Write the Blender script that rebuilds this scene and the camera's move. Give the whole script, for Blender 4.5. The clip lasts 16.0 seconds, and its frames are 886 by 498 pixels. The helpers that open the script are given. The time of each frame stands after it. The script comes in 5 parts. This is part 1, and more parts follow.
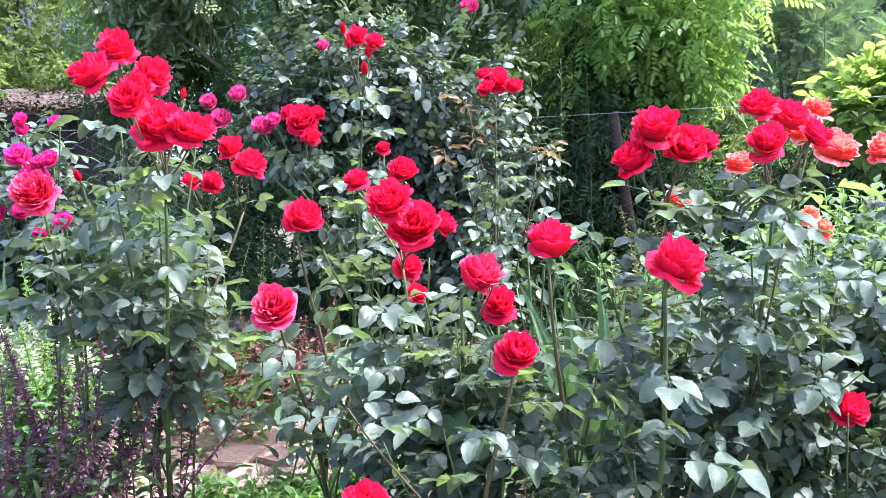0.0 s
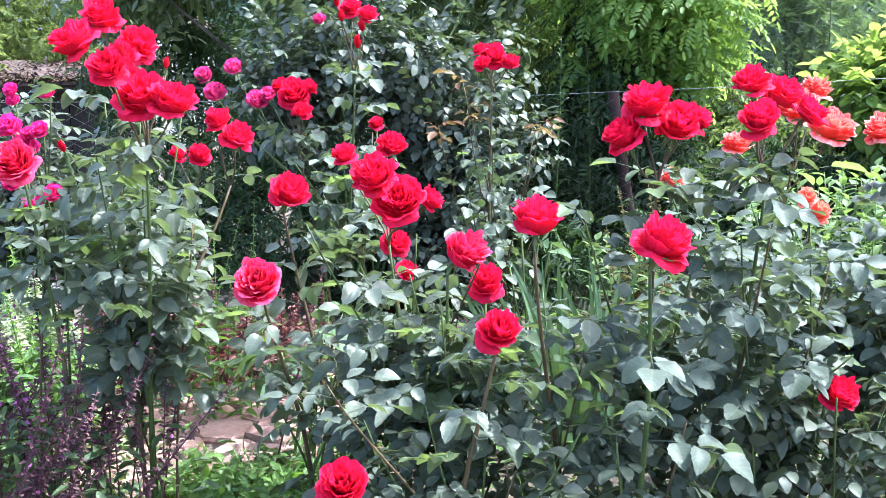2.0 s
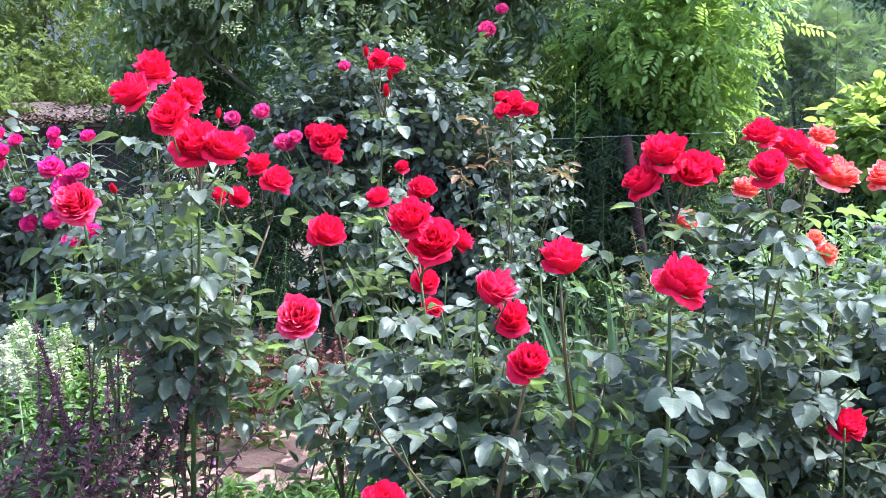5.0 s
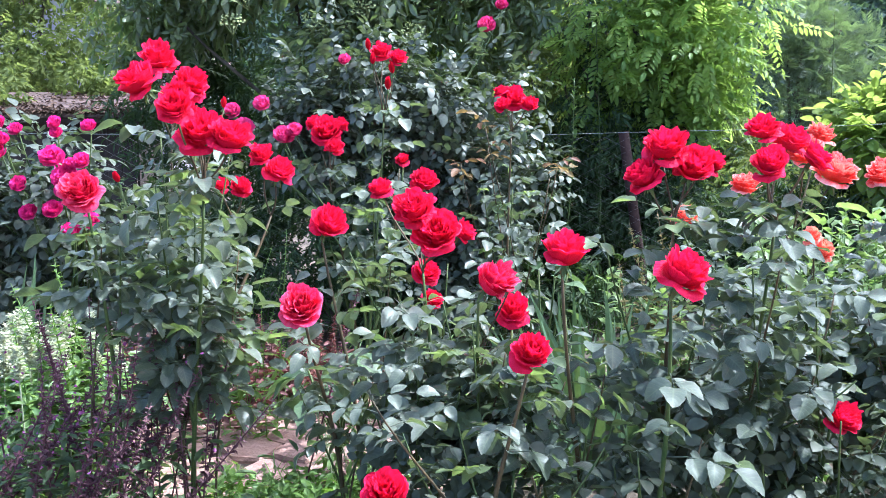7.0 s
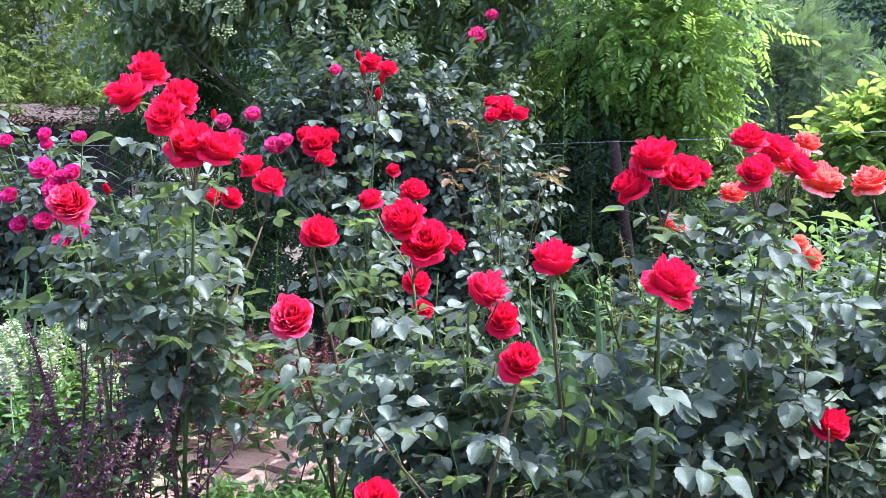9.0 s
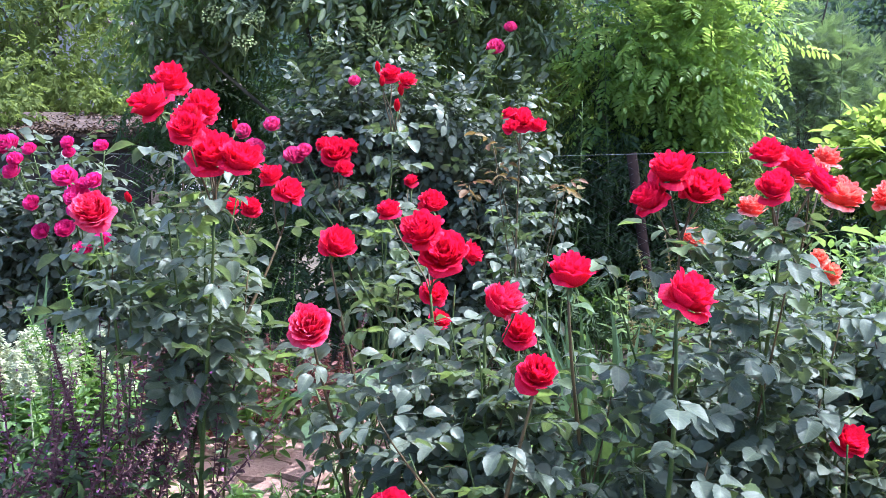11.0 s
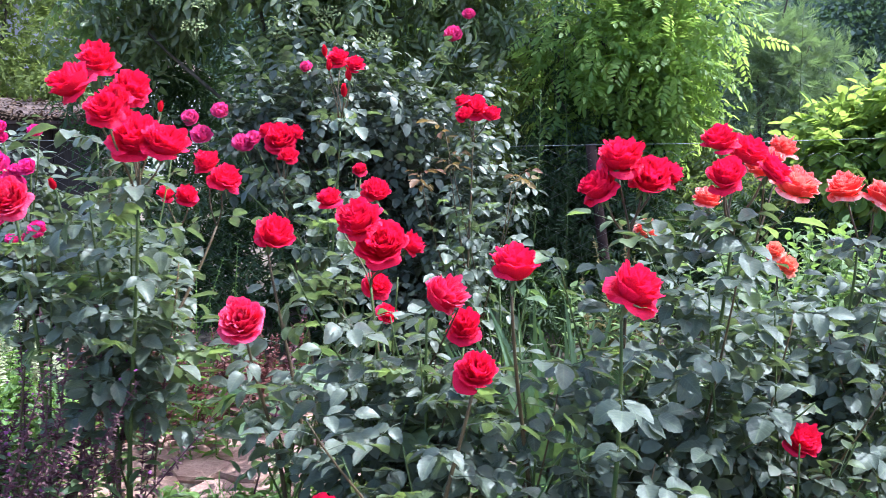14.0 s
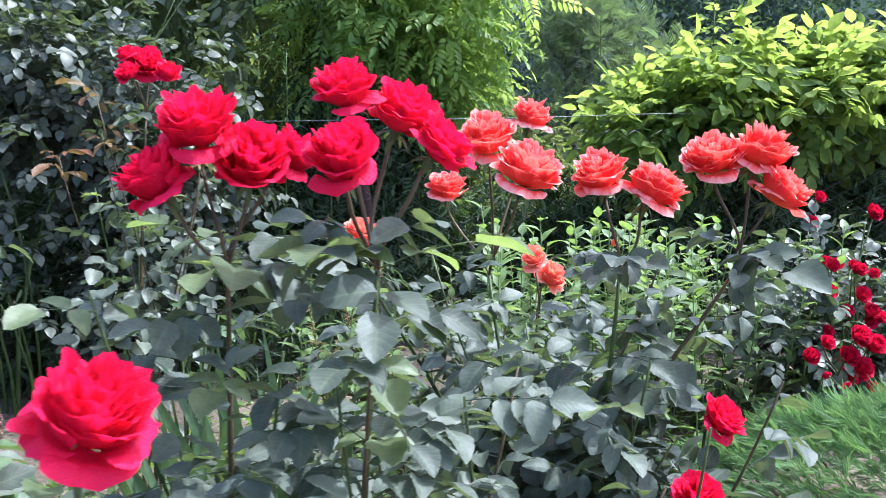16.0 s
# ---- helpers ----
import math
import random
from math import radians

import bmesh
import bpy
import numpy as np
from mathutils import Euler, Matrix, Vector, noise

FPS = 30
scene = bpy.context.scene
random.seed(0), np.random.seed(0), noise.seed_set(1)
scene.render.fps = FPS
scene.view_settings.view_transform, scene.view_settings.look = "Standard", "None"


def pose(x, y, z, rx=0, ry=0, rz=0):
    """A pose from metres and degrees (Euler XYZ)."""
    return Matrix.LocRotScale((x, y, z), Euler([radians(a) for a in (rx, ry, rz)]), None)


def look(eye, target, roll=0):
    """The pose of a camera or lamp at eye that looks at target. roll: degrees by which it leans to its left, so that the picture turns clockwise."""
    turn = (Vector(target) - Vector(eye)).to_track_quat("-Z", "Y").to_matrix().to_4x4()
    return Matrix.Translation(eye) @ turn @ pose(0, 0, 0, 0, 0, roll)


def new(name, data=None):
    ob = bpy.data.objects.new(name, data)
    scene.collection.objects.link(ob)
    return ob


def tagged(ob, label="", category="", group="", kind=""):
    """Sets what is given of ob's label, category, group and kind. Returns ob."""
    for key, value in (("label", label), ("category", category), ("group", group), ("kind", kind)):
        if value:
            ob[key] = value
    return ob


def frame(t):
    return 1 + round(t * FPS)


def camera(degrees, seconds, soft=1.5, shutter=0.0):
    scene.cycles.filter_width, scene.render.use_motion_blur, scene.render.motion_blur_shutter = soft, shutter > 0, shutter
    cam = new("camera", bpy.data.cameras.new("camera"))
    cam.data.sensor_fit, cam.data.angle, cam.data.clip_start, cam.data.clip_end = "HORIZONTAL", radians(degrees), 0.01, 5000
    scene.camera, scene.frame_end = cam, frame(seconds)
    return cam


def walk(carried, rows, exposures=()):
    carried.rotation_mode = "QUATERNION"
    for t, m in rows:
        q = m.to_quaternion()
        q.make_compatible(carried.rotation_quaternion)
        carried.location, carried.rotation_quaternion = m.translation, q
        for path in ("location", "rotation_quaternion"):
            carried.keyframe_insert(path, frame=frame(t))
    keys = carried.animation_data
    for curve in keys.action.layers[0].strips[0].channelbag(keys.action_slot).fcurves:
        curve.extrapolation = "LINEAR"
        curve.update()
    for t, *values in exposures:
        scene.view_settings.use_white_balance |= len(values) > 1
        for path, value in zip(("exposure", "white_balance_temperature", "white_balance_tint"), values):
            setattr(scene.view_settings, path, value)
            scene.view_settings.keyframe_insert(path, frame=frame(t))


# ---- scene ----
cam = camera(54.4, 16.0, soft=0.8, shutter=0.2)
METRES, EYE, TILT, LEAN, TURN = 1.7, 1.22, -9.0, 1.5, 0.0
ROWS = [
    (0.0, 0.0, 0.0006, -0.0005, 0.0, 0.04, -0.03),
    (0.5, -0.0018, 0.0004, -0.0011, 0.05, -0.09, -0.08),
    (1.0, -0.0037, 0.0037, -0.0033, 0.16, -0.38, -0.29),
    (1.5, 0.0033, 0.0027, -0.0057, -0.09, -1.04, -0.36),
    (2.0, 0.0237, 0.0204, -0.0046, 0.23, -1.33, -0.81),
    (2.5, 0.0655, 0.0478, -0.0005, 2.92, -0.49, -2.68),
    (3.0, 0.0858, 0.0561, -0.0003, 4.89, -0.62, -3.55),
    (3.5, 0.0564, 0.028, -0.0077, 2.03, -0.25, -2.44),
    (4.0, 0.0058, -0.0349, -0.0038, -0.12, 0.87, -1.21),
    (4.5, -0.0068, -0.0559, 0.0014, 0.72, 1.7, -1.12),
    (5.0, -0.0075, -0.0623, -0.0048, 0.79, 1.23, -1.09),
    (7.5, -0.0215, -0.0721, -0.0133, 0.29, 1.0, -1.81),
    (8.0, -0.0171, -0.0722, -0.0107, 0.26, 1.27, -1.68),
    (8.5, -0.0158, -0.074, -0.0121, 0.11, 1.42, -1.6),
    (9.0, -0.0152, -0.078, -0.0113, -0.1, 1.61, -1.42),
    (9.5, -0.0171, -0.0799, -0.0114, 0.22, 1.89, -1.75),
    (10.0, -0.0175, -0.0832, -0.0113, 0.51, 2.15, -1.97),
    (12.5, -0.0209, -0.0815, -0.0098, 1.25, 2.35, -1.89),
    (13.0, -0.0223, -0.0838, -0.0095, 1.2, 2.41, -1.94),
    (13.5, -0.0183, -0.0802, -0.0126, 0.05, 1.99, -1.77),
    (14.0, 0.0196, -0.0193, -0.0085, -1.26, 1.83, -2.12),
    (14.5, 0.0997, 0.0952, 0.0099, -3.22, 2.1, -2.89),
    (15.0, 0.1587, 0.209, 0.0321, -7.69, 1.67, -1.52),
    (15.5, 0.2204, 0.3459, 0.054, -11.44, 1.65, 0.25),
    (16.0, 0.3287, 0.4722, 0.0596, -11.76, 0.9, -0.52),
]

walk(cam, [(t, pose(0, 0, EYE, TILT, LEAN, TURN) @ pose(METRES * x, METRES * y, METRES * z, 90 + pitch, roll, yaw)) for t, x, y, z, yaw, pitch, roll in ROWS],
     exposures=[(0.0, 2.68, 5330, 2), (3.0, 2.61, 5280, 3), (5.0, 2.47, 5220, 5), (9.0, 2.26, 5190, 6), (13.0, 2.21, 5220, 6), (15.0, 2.19, 5260, 7), (16.0, 2.08, 5300, 8)])

# ---- world and sun ----
SUN = Vector((0.82, 0.12, 1.36)).normalized()
world = bpy.data.worlds.new("sky")
scene.world = world
world.use_nodes = True
wn = world.node_tree
sky = wn.nodes.new("ShaderNodeTexSky")
sky.sky_type = "NISHITA"
sky.sun_disc = False
sky.sun_elevation = math.asin(SUN.z)
sky.sun_rotation = math.atan2(SUN.x, SUN.y)
sky.air_density, sky.dust_density, sky.ozone_density = 0.8, 4.0, 0.5
wn.nodes["Background"].inputs[1].default_value = 0.15
wn.links.new(sky.outputs[0], wn.nodes["Background"].inputs[0])
sun = new("sun", bpy.data.lights.new("sun", "SUN"))
sun.data.energy, sun.data.angle, sun.data.color = 2.2, radians(0.6), (1.0, 0.97, 0.92)
sun.matrix_world = look(SUN * 30, (0, 0, 0))


# ---- materials ----
def plant(name, dark, light, rough=0.45, gloss=0.5, through_colour=None, through_amount=0.0, island=False, scale=60.0, relief=0.15, detail_dark=0.75, veins=0.0, rim=None, heart=None, rim_amount=0.55, rim_from=0.68):
    """A leaf or petal surface: two tones picked per piece, fine mottling, soft relief and light that shines through."""
    m = bpy.data.materials.new(name)
    m.use_nodes = True
    n, k = m.node_tree.nodes, m.node_tree.links
    bsdf = n["Principled BSDF"]
    out = n["Material Output"]
    if island:
        pick = n.new("ShaderNodeNewGeometry").outputs["Random Per Island"]
    else:
        pick = n.new("ShaderNodeObjectInfo").outputs["Random"]
    co = n.new("ShaderNodeTexCoord").outputs["Object"]
    tone = n.new("ShaderNodeMix")
    tone.data_type = "RGBA"
    tone.inputs[6].default_value, tone.inputs[7].default_value = (*dark, 1), (*light, 1)
    k.new(pick, tone.inputs[0])
    grain = n.new("ShaderNodeTexNoise")
    grain.inputs["Scale"].default_value, grain.inputs["Detail"].default_value = scale, 4.0
    k.new(co, grain.inputs["Vector"])
    fade = n.new("ShaderNodeMapRange")
    fade.inputs[1].default_value, fade.inputs[2].default_value, fade.inputs[3].default_value, fade.inputs[4].default_value = 0.3, 0.7, detail_dark, 1.12
    k.new(grain.outputs[0], fade.inputs[0])
    mul = n.new("ShaderNodeMix")
    mul.data_type, mul.blend_type = "RGBA", "MULTIPLY"
    mul.inputs[0].default_value = 1.0
    k.new(tone.outputs[2], mul.inputs[6])
    k.new(fade.outputs[0], mul.inputs[7])
    colour = mul.outputs[2]
    height = grain.outputs[0]

    def sums(op, a, b=None, c=None):
        node = n.new("ShaderNodeMath")
        node.operation = op
        for slot, value in enumerate((a, b, c)):
            if value is None:
                continue
            if isinstance(value, (int, float)):
                node.inputs[slot].default_value = value
            else:
                k.new(value, node.inputs[slot])
        return node.outputs[0]

    def blend(amount, a, b):
        node = n.new("ShaderNodeMix")
        node.data_type = "RGBA"
        k.new(amount, node.inputs[0])
        k.new(a, node.inputs[6])
        node.inputs[7].default_value = (*b, 1)
        return node.outputs[2]
    if veins or rim:
        grid = n.new("ShaderNodeAttribute")
        grid.attribute_name = "blade"
        split = n.new("ShaderNodeSeparateXYZ")
        k.new(grid.outputs["Vector"], split.inputs[0])
        across, along = sums("ABSOLUTE", split.outputs[0]), split.outputs[1]
    if veins:
        ribs = sums("ABSOLUTE", sums("SUBTRACT", sums("FRACT", sums("MULTIPLY_ADD", across, -2.1, sums("MULTIPLY", along, 7.0))), 0.5))
        line = n.new("ShaderNodeMapRange")
        line.inputs[1].default_value, line.inputs[2].default_value, line.inputs[3].default_value, line.inputs[4].default_value = 0.0, 0.1, 1.0, 0.0
        k.new(sums("MINIMUM", ribs, sums("MULTIPLY", across, 0.9)), line.inputs[0])
        colour = blend(sums("MULTIPLY", line.outputs[0], veins), colour, (0.17, 0.2, 0.11))
        height = sums("MULTIPLY_ADD", ribs, 0.15, height)
    if rim:
        pleat = n.new("ShaderNodeTexNoise")
        pleat.inputs["Scale"].default_value, pleat.inputs["Detail"].default_value = 1.0, 4.0
        stretch = n.new("ShaderNodeCombineXYZ")
        k.new(sums("MULTIPLY", split.outputs[0], 7.0), stretch.inputs[0])
        k.new(sums("MULTIPLY", along, 1.6), stretch.inputs[1])
        k.new(sums("MULTIPLY", pick, 40.0), stretch.inputs[2])
        k.new(stretch.outputs[0], pleat.inputs["Vector"])
        height = sums("MULTIPLY_ADD", pleat.outputs[0], 3.0, height)
        lit = n.new("ShaderNodeMapRange")
        lit.inputs[1].default_value, lit.inputs[2].default_value, lit.inputs[4].default_value = rim_from, 1.06, rim_amount
        k.new(sums("MULTIPLY_ADD", sums("SUBTRACT", pleat.outputs[0], 0.5), 0.5, along), lit.inputs[0])
        colour = blend(lit.outputs[0], colour, rim)
        if heart:
            deep = n.new("ShaderNodeMapRange")
            deep.inputs[1].default_value, deep.inputs[2].default_value, deep.inputs[3].default_value, deep.inputs[4].default_value = 0.1, 0.6, 0.8, 0.0
            k.new(along, deep.inputs[0])
            colour = blend(deep.outputs[0], colour, heart)
    k.new(colour, bsdf.inputs["Base Color"])
    bsdf.inputs["Roughness"].default_value = rough
    bsdf.inputs["Specular IOR Level"].default_value = gloss
    bump = n.new("ShaderNodeBump")
    bump.inputs["Strength"].default_value, bump.inputs["Distance"].default_value = relief, 0.004
    k.new(height, bump.inputs["Height"])
    k.new(bump.outputs[0], bsdf.inputs["Normal"])
    if through_amount:
        tr = n.new("ShaderNodeBsdfTranslucent")
        tint = n.new("ShaderNodeMix")
        tint.data_type, tint.blend_type = "RGBA", "MULTIPLY"
        tint.inputs[0].default_value = 1.0
        tint.inputs[6].default_value = (*through_colour, 1)
        k.new(fade.outputs[0], tint.inputs[7])
        k.new(tint.outputs[2], tr.inputs[0])
        mix = n.new("ShaderNodeMixShader")
        mix.inputs[0].default_value = through_amount
        k.new(bsdf.outputs[0], mix.inputs[1])
        k.new(tr.outputs[0], mix.inputs[2])
        k.new(mix.outputs[0], out.inputs[0])
    return m


def solid(name, dark, light, rough=0.8, scale=8.0, fine=90.0, relief=0.5, distance=0.01, metal=0.0, stretch=(1, 1, 1)):
    """A hard or earthy surface with broad stains and fine grain."""
    m = bpy.data.materials.new(name)
    m.use_nodes = True
    n, k = m.node_tree.nodes, m.node_tree.links
    bsdf = n["Principled BSDF"]
    co = n.new("ShaderNodeTexCoord").outputs["Object"]
    space = n.new("ShaderNodeMapping")
    space.inputs["Scale"].default_value = stretch
    k.new(co, space.inputs[0])
    broad, small = n.new("ShaderNodeTexNoise"), n.new("ShaderNodeTexNoise")
    broad.inputs["Scale"].default_value, small.inputs["Scale"].default_value = scale, fine
    broad.inputs["Detail"].default_value = small.inputs["Detail"].default_value = 6.0
    for node in (broad, small):
        k.new(space.outputs[0], node.inputs["Vector"])
    mid = n.new("ShaderNodeMath")
    mid.operation = "MULTIPLY_ADD"
    mid.inputs[1].default_value = 0.45
    k.new(small.outputs[0], mid.inputs[0])
    k.new(broad.outputs[0], mid.inputs[2])
    span = n.new("ShaderNodeMapRange")
    span.inputs[1].default_value, span.inputs[2].default_value = 0.5, 0.95
    k.new(mid.outputs[0], span.inputs[0])
    tone = n.new("ShaderNodeMix")
    tone.data_type = "RGBA"
    tone.inputs[6].default_value, tone.inputs[7].default_value = (*dark, 1), (*light, 1)
    k.new(span.outputs[0], tone.inputs[0])
    k.new(tone.outputs[2], bsdf.inputs["Base Color"])
    bsdf.inputs["Roughness"].default_value, bsdf.inputs["Metallic"].default_value, bsdf.inputs["Specular IOR Level"].default_value = rough, metal, 0.22
    bump = n.new("ShaderNodeBump")
    bump.inputs["Strength"].default_value, bump.inputs["Distance"].default_value = relief, distance
    k.new(mid.outputs[0], bump.inputs["Height"])
    k.new(bump.outputs[0], bsdf.inputs["Normal"])
    return m


ROSE_LEAF = plant("rose_leaf", (0.05, 0.06, 0.045), (0.13, 0.144, 0.112), 0.43, 0.34, (0.38, 0.5, 0.14), 0.16, scale=45, relief=0.45, veins=0.4)
FRESH_LEAF = plant("fresh_rose_leaf", (0.06, 0.08, 0.04), (0.12, 0.15, 0.07), 0.46, 0.3, (0.46, 0.6, 0.14), 0.26, scale=45, relief=0.45, veins=0.4)
# Darker, greyer rose leaf; part of the right bushes' shade is in its colour.
SHADE_TONED_LEAF = plant("shade_toned_rose_leaf", (0.037, 0.047, 0.037), (0.113, 0.129, 0.104), 0.48, 0.2, (0.34, 0.44, 0.12), 0.13, scale=45, relief=0.45, veins=0.4)
NEW_LEAF = plant("young_rose_leaf", (0.13, 0.045, 0.028), (0.15, 0.11, 0.045), 0.5, 0.22, (0.34, 0.22, 0.07), 0.28)
CLIMBER_LEAF = plant("shrub_rose_leaf", (0.042, 0.05, 0.037), (0.118, 0.128, 0.096), 0.47, 0.36, (0.3, 0.4, 0.12), 0.12, island=True, scale=50)
# Darker copy of the rose leaf: shade inside a bush put into colour.
SHADE_LEAF = plant("shade_inner_rose_leaf", (0.04, 0.048, 0.032), (0.085, 0.098, 0.066), 0.5, 0.35, (0.3, 0.4, 0.1), 0.12, island=True, scale=50)
CANE = solid("green_cane", (0.03, 0.055, 0.015), (0.1, 0.12, 0.035), 0.55, 12, 150, 0.2, 0.002)
CANE_RED = solid("reddish_cane", (0.05, 0.035, 0.02), (0.12, 0.085, 0.04), 0.55, 12, 150, 0.2, 0.002)
BARK = solid("bark", (0.03, 0.024, 0.018), (0.12, 0.1, 0.075), 0.9, 6, 60, 0.9, 0.02, stretch=(1, 1, 0.25))
SEPAL = plant("sepal", (0.06, 0.1, 0.035), (0.1, 0.15, 0.06), 0.5, 0.4, (0.3, 0.4, 0.08), 0.2)
# The pink rim puts the petals' highlight into their colour.
RED = plant("red_petal", (0.61, 0.003, 0.037), (0.77, 0.009, 0.082), 0.55, 0.14, (0.95, 0.005, 0.06), 0.4, scale=26, relief=0.5, detail_dark=0.9, rim=(0.88, 0.03, 0.14), heart=(0.54, 0.001, 0.014), rim_amount=0.45)
ORANGE = plant("orange_petal", (0.82, 0.07, 0.045), (0.9, 0.18, 0.11), 0.6, 0.12, (1.0, 0.2, 0.12), 0.42, scale=26, relief=0.35, detail_dark=0.9, rim=(0.96, 0.62, 0.48), heart=(0.9, 0.26, 0.08), rim_amount=0.75)
CORAL = plant("coral_petal", (0.8, 0.026, 0.036), (0.9, 0.08, 0.06), 0.6, 0.1, (1.0, 0.12, 0.09), 0.4, scale=26, relief=0.35, detail_dark=0.9, rim=(0.97, 0.7, 0.62), heart=(0.92, 0.22, 0.07), rim_amount=0.8, rim_from=0.8)
PINK = plant("magenta_petal", (0.68, 0.018, 0.19), (0.85, 0.07, 0.36), 0.6, 0.15, (0.95, 0.04, 0.32), 0.4, island=True, scale=26, relief=0.25)
CRIMSON = plant("crimson_petal", (0.5, 0.004, 0.04), (0.68, 0.012, 0.085), 0.6, 0.15, (0.85, 0.005, 0.05), 0.3, island=True, scale=26, relief=0.25)
LOCUST_LEAF = plant("locust_leaf", (0.085, 0.145, 0.038), (0.16, 0.215, 0.052), 0.5, 0.22, (0.55, 0.72, 0.13), 0.42, island=True, scale=30)
ELDER_LEAF = plant("elder_leaf", (0.055, 0.07, 0.036), (0.14, 0.16, 0.082), 0.4, 0.55, (0.36, 0.5, 0.09), 0.28, island=True, scale=30)
# Serves dark undergrowth, and stands for shade under hedge, elder and locust.
DARK_AND_SHADE_LEAF = plant("dark_and_shade_leaf", (0.022, 0.036, 0.017), (0.05, 0.074, 0.032), 0.6, 0.2, (0.2, 0.34, 0.05), 0.15, island=True, scale=30)
BRIGHT_LEAF = plant("maple_leaf", (0.052, 0.07, 0.021), (0.105, 0.125, 0.034), 0.6, 0.12, (0.38, 0.46, 0.1), 0.28, island=True, scale=20)
HEDGE_LEAF = plant("creeper_leaf", (0.055, 0.1, 0.028), (0.14, 0.18, 0.042), 0.62, 0.08, (0.46, 0.58, 0.1), 0.45, island=True, scale=25)
WILLOW_LEAF = plant("willow_leaf", (0.042, 0.056, 0.042), (0.085, 0.105, 0.08), 0.5, 0.3, (0.3, 0.42, 0.12), 0.3, island=True, scale=20)
# Bluish, lighter base: the haze of distance is put into the colour.
FAR_HAZE_LEAF = plant("hazed_woods_leaf", (0.048, 0.064, 0.06), (0.068, 0.088, 0.08), 0.95, 0.0, (0.15, 0.25, 0.08), 0.2, island=True, scale=3)
LILY_LEAF = plant("lily_leaf", (0.08, 0.125, 0.042), (0.15, 0.2, 0.074), 0.48, 0.32, (0.36, 0.52, 0.1), 0.3, island=True, scale=40)
IRIS_LEAF = plant("iris_leaf", (0.055, 0.098, 0.046), (0.1, 0.155, 0.078), 0.45, 0.4, (0.32, 0.46, 0.1), 0.18, scale=40)
WEED_LEAF = plant("weed_leaf", (0.065, 0.115, 0.028), (0.14, 0.21, 0.052), 0.5, 0.4, (0.35, 0.55, 0.06), 0.3, island=True, scale=40)
JUNIPER_LEAF = plant("juniper_needle", (0.055, 0.115, 0.045), (0.12, 0.2, 0.085), 0.5, 0.4, (0.28, 0.46, 0.12), 0.25, island=True, scale=40)
SALVIA_STEM = plant("salvia_spike", (0.075, 0.035, 0.04), (0.16, 0.075, 0.08), 0.6, 0.3, (0.3, 0.05, 0.2), 0.15, island=True, scale=40)
SALVIA_BLOOM = plant("salvia_flower", (0.2, 0.05, 0.16), (0.36, 0.13, 0.3), 0.5, 0.3, (0.5, 0.1, 0.4), 0.3, island=True)
SALVIA_LEAF = plant("salvia_leaf", (0.05, 0.075, 0.035), (0.1, 0.13, 0.06), 0.55, 0.3, (0.3, 0.4, 0.12), 0.22, island=True, scale=40)
PALE_LEAF = plant("pale_leaf", (0.085, 0.14, 0.05), (0.16, 0.23, 0.085), 0.5, 0.4, (0.4, 0.58, 0.12), 0.3, island=True, scale=40)
WHITE_BLOOM = plant("white_flower", (0.34, 0.34, 0.21), (0.55, 0.53, 0.37), 0.5, 0.3, (0.7, 0.75, 0.5), 0.3, island=True)
COLEUS_LEAF = plant("bronze_leaf", (0.09, 0.03, 0.03), (0.2, 0.08, 0.07), 0.5, 0.4, (0.3, 0.08, 0.06), 0.2, island=True, scale=40)
WITHER_LEAF = plant("withered_leaf", (0.1, 0.085, 0.035), (0.2, 0.15, 0.065), 0.6, 0.3, (0.3, 0.25, 0.08), 0.25, island=True, scale=40)
LITTER = plant("dry_litter", (0.05, 0.035, 0.025), (0.14, 0.09, 0.065), 0.9, 0.1, island=True, scale=30)
SOIL = solid("garden_soil", (0.05, 0.038, 0.028), (0.16, 0.125, 0.095), 0.95, 1.3, 38, 1.0, 0.03)
STONE = solid("pink_sandstone", (0.23, 0.128, 0.105), (0.39, 0.24, 0.2), 0.9, 7, 70, 0.9, 0.012)
TILE = solid("old_roof_tile", (0.05, 0.034, 0.03), (0.14, 0.094, 0.085), 0.95, 5, 40, 0.7, 0.012)
BOARD = solid("weathered_board", (0.024, 0.018, 0.016), (0.075, 0.056, 0.05), 0.85, 4, 60, 0.6, 0.01, stretch=(1, 1, 0.12))
RENDERED = solid("grey_render", (0.2, 0.19, 0.2), (0.36, 0.34, 0.35), 0.9, 1.5, 30, 0.4, 0.01)
MESH = solid("dull_mesh_wire", (0.11, 0.1, 0.09), (0.24, 0.22, 0.205), 0.7, 14, 120, 0.3, 0.002)
RUST = solid("rusty_steel", (0.022, 0.012, 0.011), (0.056, 0.03, 0.026), 0.95, 14, 120, 0.5, 0.004)
WIRE = solid("galvanised_wire", (0.13, 0.13, 0.125), (0.28, 0.28, 0.27), 0.6, 20, 120, 0.2, 0.001, metal=0.5)


# ---- building helpers ----
def holder(name, place):
    e = new(name)
    e.empty_display_size = 0.05
    e.matrix_basis = Matrix.Translation(place)
    return e


def put(name, mesh, parent, m=None, label="", kind=""):
    """Links a mesh as one object under a thing; m is its pose in the world (default: the mesh is in world metres)."""
    ob = new(name, mesh)
    m = m or Matrix.Identity(4)
    if parent:
        ob.parent = parent
        up = parent.matrix_basis if not parent.parent else parent.parent.matrix_basis @ parent.matrix_basis
        m = up.inverted() @ m
    ob.matrix_basis = m
    return tagged(ob, label=label, kind=kind)


